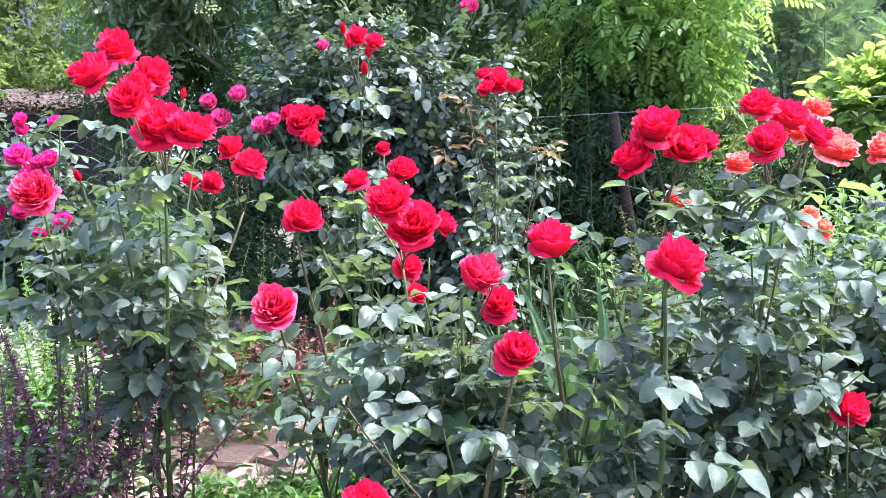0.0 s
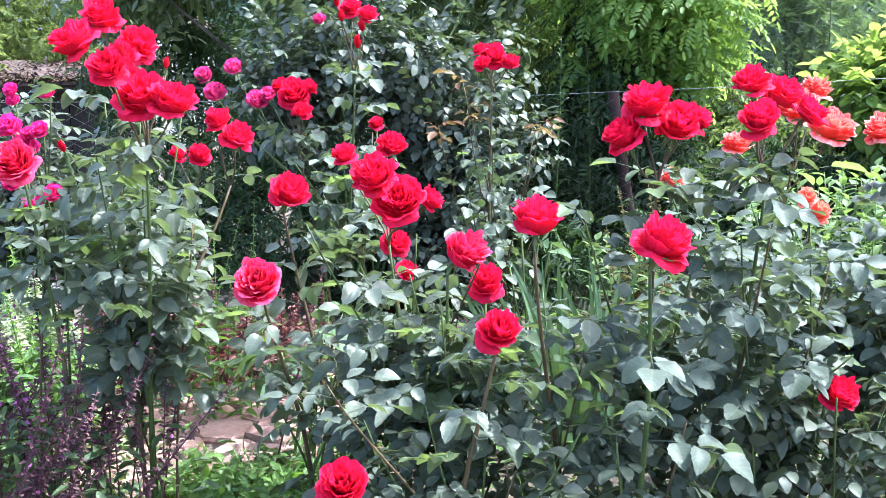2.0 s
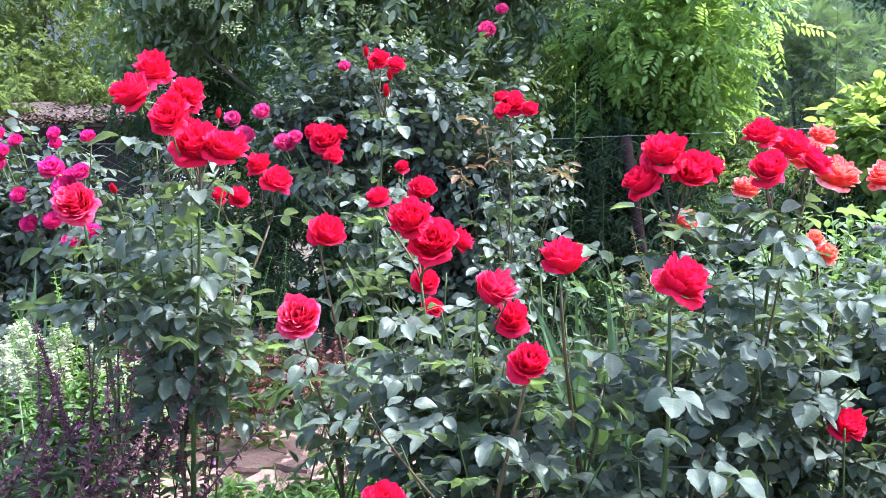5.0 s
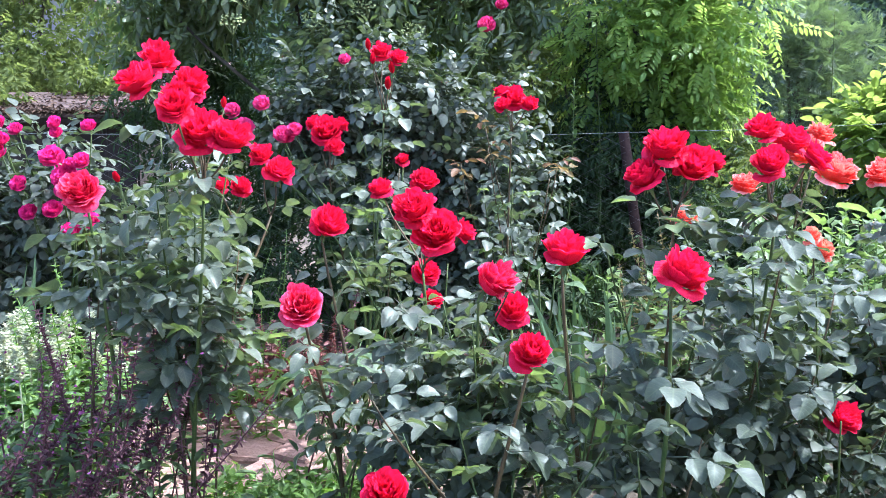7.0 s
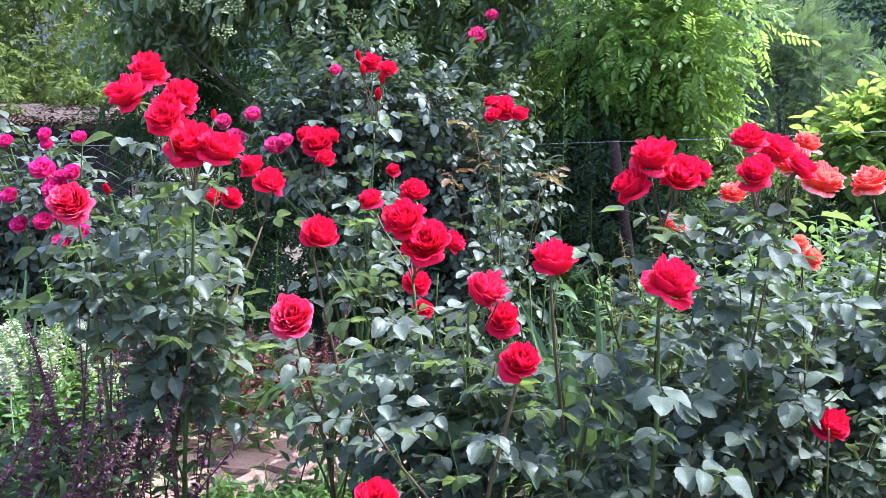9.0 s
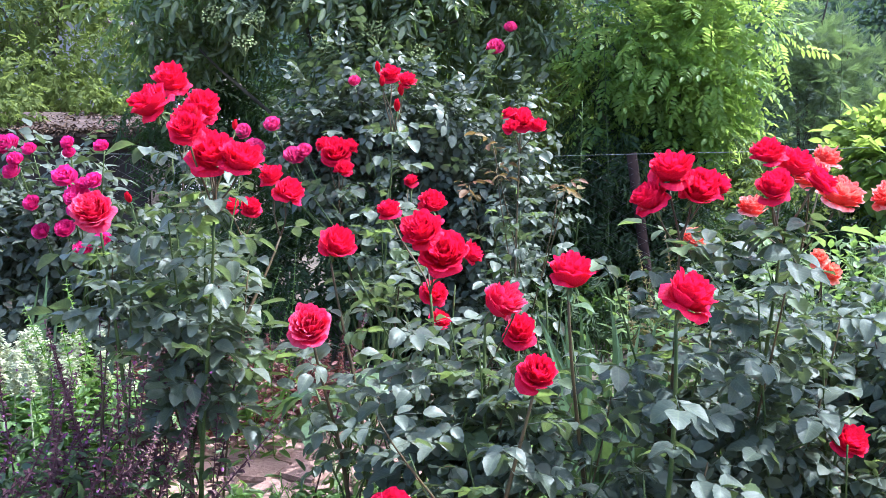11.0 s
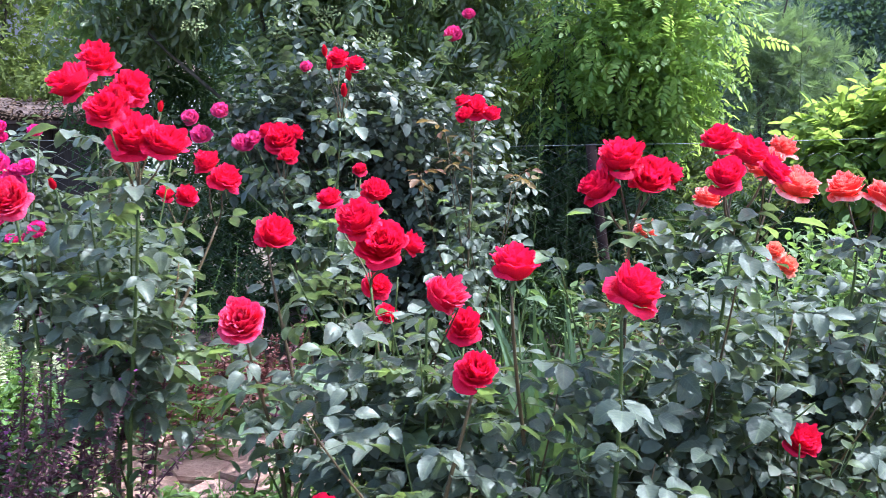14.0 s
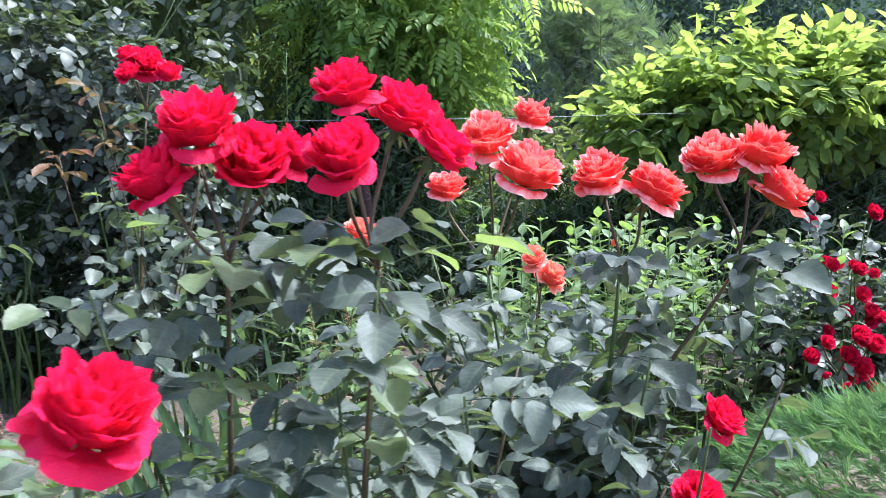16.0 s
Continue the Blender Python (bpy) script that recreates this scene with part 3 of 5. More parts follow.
def leaf_on(bush, p, around, rng, scale=1.0, kinds=None, lift=0.25, name="leaf"):
    out = Vector((math.cos(around), math.sin(around), lift + rng.uniform(-0.25, 0.25))).normalized()
    up = Vector((rng.uniform(-0.6, 0.6) + out.x * 0.2, rng.uniform(-0.6, 0.6) + out.y * 0.2, 1))
    side = out.cross(up).normalized()
    nrm = side.cross(out)
    s = scale * rng.uniform(0.72, 1.25)
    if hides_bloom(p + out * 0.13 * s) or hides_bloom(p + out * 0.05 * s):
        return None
    m = Matrix(((side.x * s, out.x * s, nrm.x * s, p.x), (side.y * s, out.y * s, nrm.y * s, p.y), (side.z * s, out.z * s, nrm.z * s, p.z), (0, 0, 0, 1)))
    return put(name, rng.choice(kinds or ROSE_LEAVES), bush, m)


def leaves_along(bush, pts, rng, gap, low, high, scale, start, limit, clear=0.1, kinds=None):
    """Leaves in a spiral up a cane, denser than gap metres apart nowhere."""
    travelled, nxt, around, made = 0.0, low, start, 0
    total = sum((pts[i + 1] - pts[i]).length for i in range(len(pts) - 1))
    for i in range(len(pts) - 1):
        step = (pts[i + 1] - pts[i]).length
        while nxt < travelled + step and nxt < total - high and made < limit:
            p = pts[i].lerp(pts[i + 1], (nxt - travelled) / step)
            if p.z > clear and rng.random() < ((0.1, 0.5) if clear < 0.15 else (0.4, 0.75))[p.z > 0.36] + (p.z > 0.52):
                made += leaf_on(bush, p, around, rng, scale * (0.8 if nxt > total - 0.16 else 1.0), kinds) is not None
            around += 2.4 + rng.uniform(-0.5, 0.5)
            nxt += gap * rng.uniform(0.7, 1.3)
        travelled += step
    return made


ROSE_SPRAYS = [pinnate(random.Random(60 + i), 5, 0.1, 0.054, 0.038, d, rows=5, stalk=False) for i, d in enumerate((0.05, 0.2, 0.35, 0.12))]


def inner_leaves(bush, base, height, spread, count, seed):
    """Darker leaves added to shade the heart of a bush, past counting."""
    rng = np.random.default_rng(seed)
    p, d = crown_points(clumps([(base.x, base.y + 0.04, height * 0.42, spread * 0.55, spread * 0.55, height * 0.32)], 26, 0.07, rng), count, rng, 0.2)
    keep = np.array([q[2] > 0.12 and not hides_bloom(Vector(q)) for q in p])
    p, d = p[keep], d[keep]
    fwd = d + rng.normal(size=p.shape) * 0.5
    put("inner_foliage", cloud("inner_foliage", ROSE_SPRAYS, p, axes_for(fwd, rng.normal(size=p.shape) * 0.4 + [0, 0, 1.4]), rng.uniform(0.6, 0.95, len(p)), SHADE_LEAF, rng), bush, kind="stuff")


def rose_bush(place, clusters, fill, colour, label, seed, scale=1.0, gap=0.047, spread=0.24, tall=(0.35, 0.75), group="rose bushes in the bed", bare=0.16, young=(), clear=0.1, faded=0, kinds=None, inner=0):
    """A rose bush: canes from one base, each ending in a cluster of flowers, and leafy shoots between them."""
    rng = random.Random(seed)
    bush = tagged(holder("rose_bush", place), label, "rose bush", group)
    base = Vector(place)
    left = 299
    mains = []
    for turn_no, cluster in enumerate(clusters):
        feet = []
        for b in cluster:
            feet.append(bloom(bush, *b, "faded" if turn_no < faded else colour, rng))
        low = min(f.z for f in feet)
        mid = sum(feet, Vector()) / len(feet)
        node = Vector((mid.x, mid.y, low - (0.1 if len(feet) > 1 else 0.0)))
        foot = base + Vector((rng.uniform(-0.05, 0.05), rng.uniform(-0.05, 0.05), -0.03))
        if turn_no > 1:
            foot = mains[turn_no % 2][3 + turn_no % 2]
        pts = bend(foot, node, 0.5 if turn_no < 2 else 0.25, 12, Vector((rng.uniform(-0.06, 0.06), rng.uniform(-0.06, 0.06), 0)))
        mains.append(pts)
        n = len(pts)
        put("cane", mesh_of("cane", *tube_data(pts, [0.0078 - 0.005 * i / n for i in range(n)], 7), CANE if rng.random() < 0.7 else CANE_RED), bush)
        if len(feet) > 1:
            for f in feet:
                left -= leaf_on(bush, node.lerp(f, 0.25), rng.uniform(0, 6.28), rng, scale * 0.85, kinds) is not None
                left -= leaf_on(bush, node.lerp(f, 0.05), rng.uniform(3.6, 5.8), rng, scale * 0.95, kinds) is not None
                put("flower_stalk", mesh_of("flower_stalk", *tube_data(bend(node, f, 0.4, 5, Vector((rng.uniform(-0.02, 0.02), rng.uniform(-0.02, 0.02), 0))), [0.0026] * 5 + [0.0022], 6), CANE_RED), bush)
        left -= leaves_along(bush, pts, rng, gap * 0.8, 0.12, bare * (0.5 if len(feet) == 1 else 0.05), scale, rng.uniform(0, 6), left, clear, kinds)
    for i in range(fill):
        w = 2 * math.pi * (i + rng.random()) / fill
        r = spread * rng.uniform(0.4, 1.0)
        h = rng.uniform(*tall)
        tip = base + Vector((r * math.cos(w), r * math.sin(w), h))
        grown = mains[i % len(mains)][rng.randint(2, 5)]
        start = grown if i % 3 and grown.z < h - 0.15 else base + Vector((rng.uniform(-0.05, 0.05), rng.uniform(-0.05, 0.05), -0.03))
        pts = bend(start, tip, 0.3 if i % 3 else 0.5, 9)
        put("cane", mesh_of("cane", *tube_data(pts, [0.0042 - 0.0026 * j / 10 for j in range(10)], 6), CANE if i % 4 else CANE_RED), bush)
        left -= leaves_along(bush, pts, rng, gap * 0.8, 0.03, -0.005, scale, rng.uniform(0, 6), left, clear, kinds)
    for p in map(Vector, young):
        pts = bend(base + Vector((rng.uniform(-0.05, 0.05), 0, -0.02)), p, 0.5, 8, Vector((rng.uniform(-0.05, 0.05), 0, 0)))
        put("cane", mesh_of("cane", *tube_data(pts, [0.004 - 0.0025 * j / 9 for j in range(9)], 6), CANE_RED), bush)
        for j in range(4):
            leaf_on(bush, p - Vector((0, 0, 0.018 * j)), j * 2.4 + rng.uniform(-0.4, 0.4), rng, 0.8 + 0.08 * j, YOUNG_LEAVES, 0.7 - 0.1 * j, "young_leaf")
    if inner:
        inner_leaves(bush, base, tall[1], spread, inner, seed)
    return bush


# ---- the roses ----
PLANTED = []


def plan(place, clusters, *more, **named):
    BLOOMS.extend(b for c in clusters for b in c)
    PLANTED.append(((place, clusters, *more), named))


plan((-0.74, 2.2, 0), [
        [(-0.877, 2.39, 1.411, 0.108, 0.15, -0.5), (-0.838, 2.12, 1.334, 0.122, -0.6, -0.4), (-0.79, 2.39, 1.336, 0.112, 0.7, -0.4), (-0.805, 2.3, 1.3, 0.09, -0.1, -0.6)],
        [(-0.668, 1.86, 1.263, 0.084, 0.1, -0.9), (-0.638, 1.96, 1.205, 0.118, 0.1, -0.6), (-0.564, 1.94, 1.188, 0.107, 0.5, -0.3), (-0.684, 2.026, 1.247, 0.068, -0.2, -0.2), (-0.7, 2.03, 1.3, 0.032, 0.2, 0.0), (-0.6, 2.03, 1.272, 0.03, 0.1, -0.1)],
        [(-0.608, 2.484, 1.133, 0.084, -0.2, -0.4), (-0.551, 2.457, 1.087, 0.1, 0.4, -0.4)],
        [(-0.771, 2.62, 1.032, 0.058, 0.0, -0.5), (-0.706, 2.619, 1.024, 0.069, 0.0, -0.5)],
        [(-1.018, 2.401, 1.065, 0.044, 0.0, -0.5)],
    ], 8, "red", "tall red rose bush with clustered blooms and grey-green leaves", 11, clear=0.42, scale=0.95, tall=(0.6, 1.22), spread=0.17)
plan((-1.0, 2.12, 0), [
        [(-0.961, 2.016, 1.061, 0.114, 0.05, -1.0)],
    ], 2, "faded", "slim rose bush with one open pinkish-red bloom", 12, clear=0.66, tall=(0.8, 1.0), spread=0.15)
plan((-0.32, 2.2, 0), [
        [(-0.415, 2.022, 0.768, 0.117, 0.1, -0.9)],
        [(-0.384, 2.293, 0.943, 0.115, 0.6, -0.5)],
    ], 4, "red", "low red rose bush with two open blooms, one pinkish", 13, faded=1, clear=0.32, spread=0.17, tall=(0.42, 0.66))
plan((-0.1, 2.05, 0), [
        [(-0.068, 1.9, 0.972, 0.114, -0.1, -1.0), (-0.122, 1.91, 1.028, 0.108, -0.3, -0.7), (-0.115, 2.37, 1.06, 0.088, 0.2, -0.4), (-0.236, 2.32, 1.045, 0.07, -0.3, -0.3), (-0.01, 2.0, 0.96, 0.066, 0.9, -0.3)],
        [(-0.108, 2.34, 0.8, 0.082, 0.4, -0.6)],
        [(-0.1, 2.74, 0.645, 0.078, 0.8, -0.4)],
    ], 9, "red", "red rose bush with a cluster of large blooms", 14, inner=120, tall=(0.5, 0.92), spread=0.27)
plan((0.1, 2.0, 0), [
        [(0.064, 1.975, 0.838, 0.114, 0.7, -0.3)],
        [(0.128, 2.1, 0.738, 0.09, 0.1, -0.5)],
    ], 6, "red", "red rose bush with a leaning bloom streaked pale pink", 15, inner=90, faded=1, tall=(0.45, 0.82))
plan((0.05, 1.68, 0), [
        [(0.134, 1.618, 0.757, 0.09, 0.15, -0.7)],
        [(-0.167, 1.557, 0.472, 0.104, -0.1, -0.7)],
    ], 8, "red", "short red rose bush with blooms near the ground", 16, inner=80, scale=0.94, tall=(0.35, 0.66), spread=0.28)
plan((0.27, 1.86, 0), [
        [(0.218, 1.769, 0.94, 0.113, 0.1, -0.15)],
    ], 7, "red", "red rose bush with a flat open bloom on one stem", 17, tall=(0.45, 0.74), kinds=SHADE_TONED_LEAVES)
plan((0.42, 1.68, 0), [
        [(0.415, 1.53, 0.938, 0.11, 0.5, -0.3)],
    ], 6, "red", "red rose bush with one very large bloom", 18, inner=110, scale=0.94, tall=(0.4, 0.78), spread=0.19, kinds=SHADE_TONED_LEAVES)
plan((0.52, 2.02, 0), [
        [(0.473, 1.95, 1.172, 0.112, -0.1, -0.4), (0.425, 1.94, 1.103, 0.098, -0.6, -0.2), (0.54, 1.95, 1.124, 0.106, 0.2, -0.7), (0.59, 1.985, 1.136, 0.084, 0.8, -0.2)],
    ], 4, "red", "red rose bush with four crowded blooms on a stout cane", 19, inner=110, tall=(0.55, 0.98), spread=0.2, kinds=SHADE_TONED_LEAVES)
plan((0.7, 1.86, 0), [
        [(0.646, 1.79, 1.215, 0.08, -0.3, -0.3), (0.714, 1.81, 1.19, 0.09, 0.3, -0.5), (0.637, 1.715, 1.141, 0.08, -0.1, -0.5), (0.751, 1.755, 1.155, 0.078, 0.8, -0.3)],
    ], 6, "red", "red rose bush with tall canes and crowded blooms", 20, inner=110, scale=0.94, tall=(0.4, 0.95), spread=0.26, kinds=SHADE_TONED_LEAVES)
plan((0.9, 1.9, 0), [
        [(0.879, 1.831, 0.55, 0.093, 0.5, -0.6)],
    ], 9, "red", "red rose bush with dusky bluish leaves and a low bloom", 21, inner=130, scale=0.94, tall=(0.42, 0.86), spread=0.3, kinds=SHADE_TONED_LEAVES)
plan((1.22, 2.05, 0), [
        [(1.379, 2.212, 0.646, 0.091, 0.6, -0.5)],
        [(1.2, 1.955, 0.62, 0.09, 0.1, -0.5)],
    ], 9, "red", "low red rose bush beside the juniper", 22, inner=110, tall=(0.4, 0.8), spread=0.28, kinds=SHADE_TONED_LEAVES)
plan((1.12, 2.3, 0), [
        [(1.12, 2.62, 1.198, 0.088, 0.1, -0.6), (0.985, 2.18, 1.106, 0.11, 0.2, -0.8), (0.94, 2.3, 1.155, 0.1, -0.3, -0.5), (1.007, 2.95, 1.018, 0.1, 0, -0.5)],
        [(1.095, 2.145, 1.102, 0.086, -0.4, -0.5), (1.168, 2.1, 1.083, 0.096, 0.3, -0.6)],
        [(1.323, 2.2, 1.13, 0.1, -0.4, -0.6), (1.412, 2.19, 1.137, 0.106, 0.3, -0.4), (1.431, 2.15, 1.072, 0.088, 0.6, -0.6)],
    ], 9, "coral", "coral-orange rose bush with pale-edged petals", 23, inner=150, tall=(0.5, 0.95), spread=0.34, kinds=SHADE_TONED_LEAVES)
plan((1.05, 2.9, 0), [
        [(0.778, 2.87, 0.912, 0.098, 0.2, -0.4)],
        [(1.213, 2.86, 0.848, 0.067, -0.5, -0.4), (1.28, 2.92, 0.79, 0.085, 0.6, -0.6)],
        [(1.48, 2.987, 0.865, 0.035, 0.0, -0.5)],
    ], 6, "orange", "small orange rose bush with a few blooms", 24, inner=80, tall=(0.5, 0.85), spread=0.3, kinds=SHADE_TONED_LEAVES)
plan((-0.34, 3.05, 0), [
        [(-0.348, 3.164, 1.515, 0.048, 0.0, -0.5), (-0.3, 3.161, 1.5, 0.081, -0.2, -0.7), (-0.239, 3.127, 1.472, 0.072, 0.4, -0.6), (-0.257, 3.12, 1.427, 0.052, 0.0, -0.5), (-0.33, 3.125, 1.461, 0.048, 0.0, -0.5), (-0.27, 3.059, 1.366, 0.055, 0.0, -0.5)],
        [(-0.497, 3.063, 1.204, 0.119, 0, -1.0), (-0.462, 3.024, 1.145, 0.071, 0.1, -0.7), (-0.544, 3.088, 1.233, 0.068, -0.5, -0.4), (-0.448, 3.087, 1.225, 0.068, 0.5, -0.3)],
        [(-0.227, 3.23, 1.095, 0.058, 0.0, -0.5)],
    ], 3, "red", "tall red rose with small clustered blooms on long canes", 25, scale=0.95, tall=(0.9, 1.3), spread=0.2, clear=0.6)
plan((0.24, 3.4, 0), [
        [(0.219, 3.52, 1.346, 0.108, 0, -0.8), (0.174, 3.458, 1.311, 0.076, -0.4, -0.5), (0.28, 3.478, 1.311, 0.081, 0.6, -0.5), (0.167, 3.517, 1.366, 0.068, -0.4, 0)],
    ], 3, "red", "tall slender red rose with bronze young shoots", 26, scale=0.9, tall=(0.6, 1.15), spread=0.2, young=((0.09, 3.4, 1.27), (0.11, 3.38, 1.14), (0.0, 3.35, 1.08), (0.385, 3.3, 1.085)))
for given, named in PLANTED:
    rose_bush(*given, **named)

# shrub roses with smaller flowers, their leaves too many to count
def shrub_rose(place, clusters, colour, envelope, leaves, label, seed, size=(0.8, 1.15), clump=0.16, count=60):
    rng = random.Random(seed)
    bush = tagged(holder("rose_bush", place), label, "rose bush", "shrub roses along the fence")
    base = Vector(place)
    for cluster in clusters:
        for b in cluster:
            f = bloom(bush, *b, colour, rng)
            pts = bend(base + Vector((rng.uniform(-0.1, 0.1), rng.uniform(-0.1, 0.1), -0.03)), f, 0.6, 9)
            put("cane", mesh_of("cane", *tube_data(pts, [0.007 - 0.005 * j / 10 for j in range(10)], 6), CANE), bush)
    foliage("foliage", bush, ROSE_SPRAYS, envelope, count, clump, leaves, CLIMBER_LEAF, seed, 0.1, size, "small glossy dark green leaves", up_pull=2.4)
    return bush


shrub_rose((-1.75, 3.75, 0), [
        [(-2.074, 3.731, 1.221, 0.102, 0.0, -0.5), (-1.927, 3.632, 1.204, 0.062, 0.0, -0.5), (-1.952, 3.52, 1.111, 0.073, 0.0, -0.5)],
        [(-1.712, 3.54, 1.232, 0.058, 0.0, -0.5), (-1.71, 3.536, 1.191, 0.053, 0.0, -0.5), (-1.572, 3.543, 1.22, 0.063, 0.0, -0.5)],
        [(-1.678, 3.424, 1.089, 0.094, 0.0, -0.5), (-1.602, 3.423, 1.061, 0.061, 0.0, -0.5), (-1.56, 3.426, 1.078, 0.071, 0.0, -0.5), (-1.63, 3.416, 1.009, 0.099, 0.0, -0.5), (-1.625, 3.41, 0.955, 0.08, 0.0, -0.5)],
        [(-1.824, 3.494, 0.856, 0.073, 0.0, -0.5), (-1.724, 3.498, 0.866, 0.082, 0.0, -0.5), (-1.644, 3.49, 0.774, 0.082, 0.0, -0.5), (-1.559, 3.497, 0.818, 0.078, 0.0, -0.5)],
        [(-2.2, 3.505, 1.035, 0.071, -0.27504080718914825, -0.6), (-2.316, 3.486, 0.891, 0.062, 0.36692754112676407, -0.6), (-1.675, 3.52, 1.046, 0.067, 0.0160583876740511, -0.6), (-1.864, 3.507, 0.977, 0.07, 0.09610090835620955, -0.6), (-1.641, 3.516, 1.006, 0.066, 0.17624900171531066, -0.6), (-2.17, 3.51, 1.069, 0.082, 0.016901834624964807, -0.6), (-1.937, 3.526, 1.16, 0.065, 0.06397217103765246, -0.6)],
    ], "pink", [(-1.85, 3.85, 0.7, 0.45, 0.25, 0.45), (-1.75, 3.8, 0.4, 0.5, 0.25, 0.4), (-2.4, 3.9, 0.6, 0.4, 0.3, 0.5)], 1500, "magenta shrub rose with many small double blooms", 31)
shrub_rose((-0.4, 4.45, 0), [
        [(-1.19, 4.45, 1.3, 0.1, 0.0, -0.5), (-1.085, 4.25, 1.216, 0.115, 0.0, -0.5), (-0.99, 4.26, 1.332, 0.095, 0.0, -0.5)],
        [(-0.885, 4.26, 1.176, 0.125, 0.0, -0.5), (-0.83, 4.26, 1.2, 0.09, 0.0, -0.5)],
        [(-0.594, 4.42, 1.565, 0.074, 0.0, -0.5)],
        [(0.165, 5.1, 1.812, 0.118, 0.0, -0.5), (0.258, 5.2, 1.945, 0.088, 0.0, -0.5)],
    ], "rose", [(-0.38, 4.68, 1.25, 0.62, 0.24, 0.5), (0.13, 4.7, 1.0, 0.34, 0.22, 0.6), (0.0, 4.68, 0.5, 0.4, 0.22, 0.4), (-0.9, 4.65, 1.2, 0.2, 0.22, 0.2)], 2150, "large pink shrub rose grown up the fence", 32, size=(0.75, 1.2), count=150)
shrub_rose((2.75, 3.75, 0), [
        [(2.74, 3.829, 0.663, 0.058, 0.0, -0.5), (2.783, 3.819, 0.652, 0.067, 0.0, -0.5), (2.849, 3.806, 0.647, 0.058, 0.0, -0.5)],
        [(2.747, 3.609, 0.57, 0.084, 0.0, -0.5), (2.777, 3.594, 0.508, 0.084, 0.0, -0.5)],
        [(2.601, 3.415, 0.462, 0.098, 0.0, -0.5), (2.562, 3.412, 0.393, 0.088, 0.0, -0.5), (2.61, 3.398, 0.355, 0.098, 0.0, -0.5), (2.649, 3.402, 0.433, 0.098, 0.0, -0.5)],
        [(2.422, 3.346, 0.465, 0.065, 0.0, -0.5), (2.365, 3.35, 0.417, 0.076, 0.0, -0.5), (2.349, 3.245, 0.38, 0.048, 0.0, -0.5), (2.412, 3.228, 0.345, 0.048, 0.0, -0.5)],
        [(2.845, 4.048, 0.901, 0.066, 0.0, -0.5), (2.809, 4.04, 0.795, 0.071, 0.0, -0.5)],
        [(2.617, 3.613, 0.433, 0.06, 0.08313603087695559, -0.6), (2.723, 3.626, 0.663, 0.051, 0.269975265677168, -0.6), (2.624, 3.633, 0.581, 0.075, -0.023789193982041656, -0.6), (2.778, 3.588, 0.468, 0.066, -0.27950686078118087, -0.6), (2.722, 3.572, 0.28, 0.064, 0.19300148496119218, -0.6), (2.736, 3.624, 0.664, 0.069, 0.07287966634505405, -0.6), (2.637, 3.645, 0.678, 0.072, -0.021800729067626534, -0.6), (2.745, 3.567, 0.275, 0.068, 0.33687893406709957, -0.6), (2.658, 3.588, 0.311, 0.062, 0.34846937736361683, -0.6), (2.791, 3.612, 0.649, 0.054, -0.22641044701349014, -0.6), (2.813, 3.584, 0.488, 0.066, -0.1591790412595957, -0.6), (2.69, 3.611, 0.51, 0.059, 0.06805928592429078, -0.6), (2.708, 3.572, 0.262, 0.068, 0.3431564809600136, -0.6), (2.781, 3.552, 0.222, 0.067, -0.2695203024231442, -0.6)],
        [(3.29, 3.76, 0.182, 0.08, 0.055286002779458776, -0.6), (3.219, 3.853, 0.746, 0.078, 0.058825881881027775, -0.6), (2.998, 3.91, 0.853, 0.079, 0.39184481193726506, -0.6), (2.89, 3.851, 0.299, 0.066, -0.27938770043775235, -0.6), (2.997, 3.835, 0.324, 0.079, -0.36464795109636533, -0.6), (3.169, 3.881, 0.87, 0.075, -0.13523668318479398, -0.6), (3.3, 3.756, 0.17, 0.069, 0.39880715630062125, -0.6), (3.01, 3.906, 0.843, 0.072, -0.37489779025974584, -0.6)],
    ], "crimson", [(2.85, 3.95, 0.36, 0.42, 0.3, 0.26), (2.6, 3.75, 0.26, 0.3, 0.2, 0.18), (3.2, 4.0, 0.36, 0.4, 0.3, 0.26)], 850, "dark red shrub rose beside the juniper", 33)

# ---- fence ----
fence = tagged(holder("chain_link_fence", (0.97, 4.95, 0)), "rusty chain-link fence with a sagging top wire", "fence")
for x, lean in ((-3.2, 0.03), (1.06, 0.16), (5.6, 0.02)):
    pts = [(x - lean * (z - 0.6), 4.96, z) for z in (-0.2, 0.3, 0.8, 1.2)]
    put("post", mesh_of("post", *tube_data(pts, [0.031] * 4, 10), RUST), fence, label="dark rusty steel post")
pts = [(x, 4.93, float(np.interp(x, [-5, -2.1, -0.8, 0.4, 0.97, 1.8, 2.45, 2.9, 3.75, 7], [1.2, 1.177, 1.165, 1.177, 1.195, 1.217, 1.249, 1.257, 1.245, 1.2]))) for x in [-5 + i * 0.25 for i in range(49)]]
put("top_wire", mesh_of("top_wire", *tube_data(pts, [0.0019] * 49, 5), WIRE), fence)
pieces = []
for i in range(120):
    x0 = -2.4 + i * 0.07
    zz = [(x0 + (0.035 if (j + i) % 2 else -0.035), 4.93 + 0.004 * (j % 2), 0.02 + j * 0.037) for j in range(32)]
    pieces.append(tube_data(zz, [0.0017] * 32, 3))
put("mesh_wire", mesh_of("mesh_wire", *merged(pieces), MESH), fence, kind="stuff")

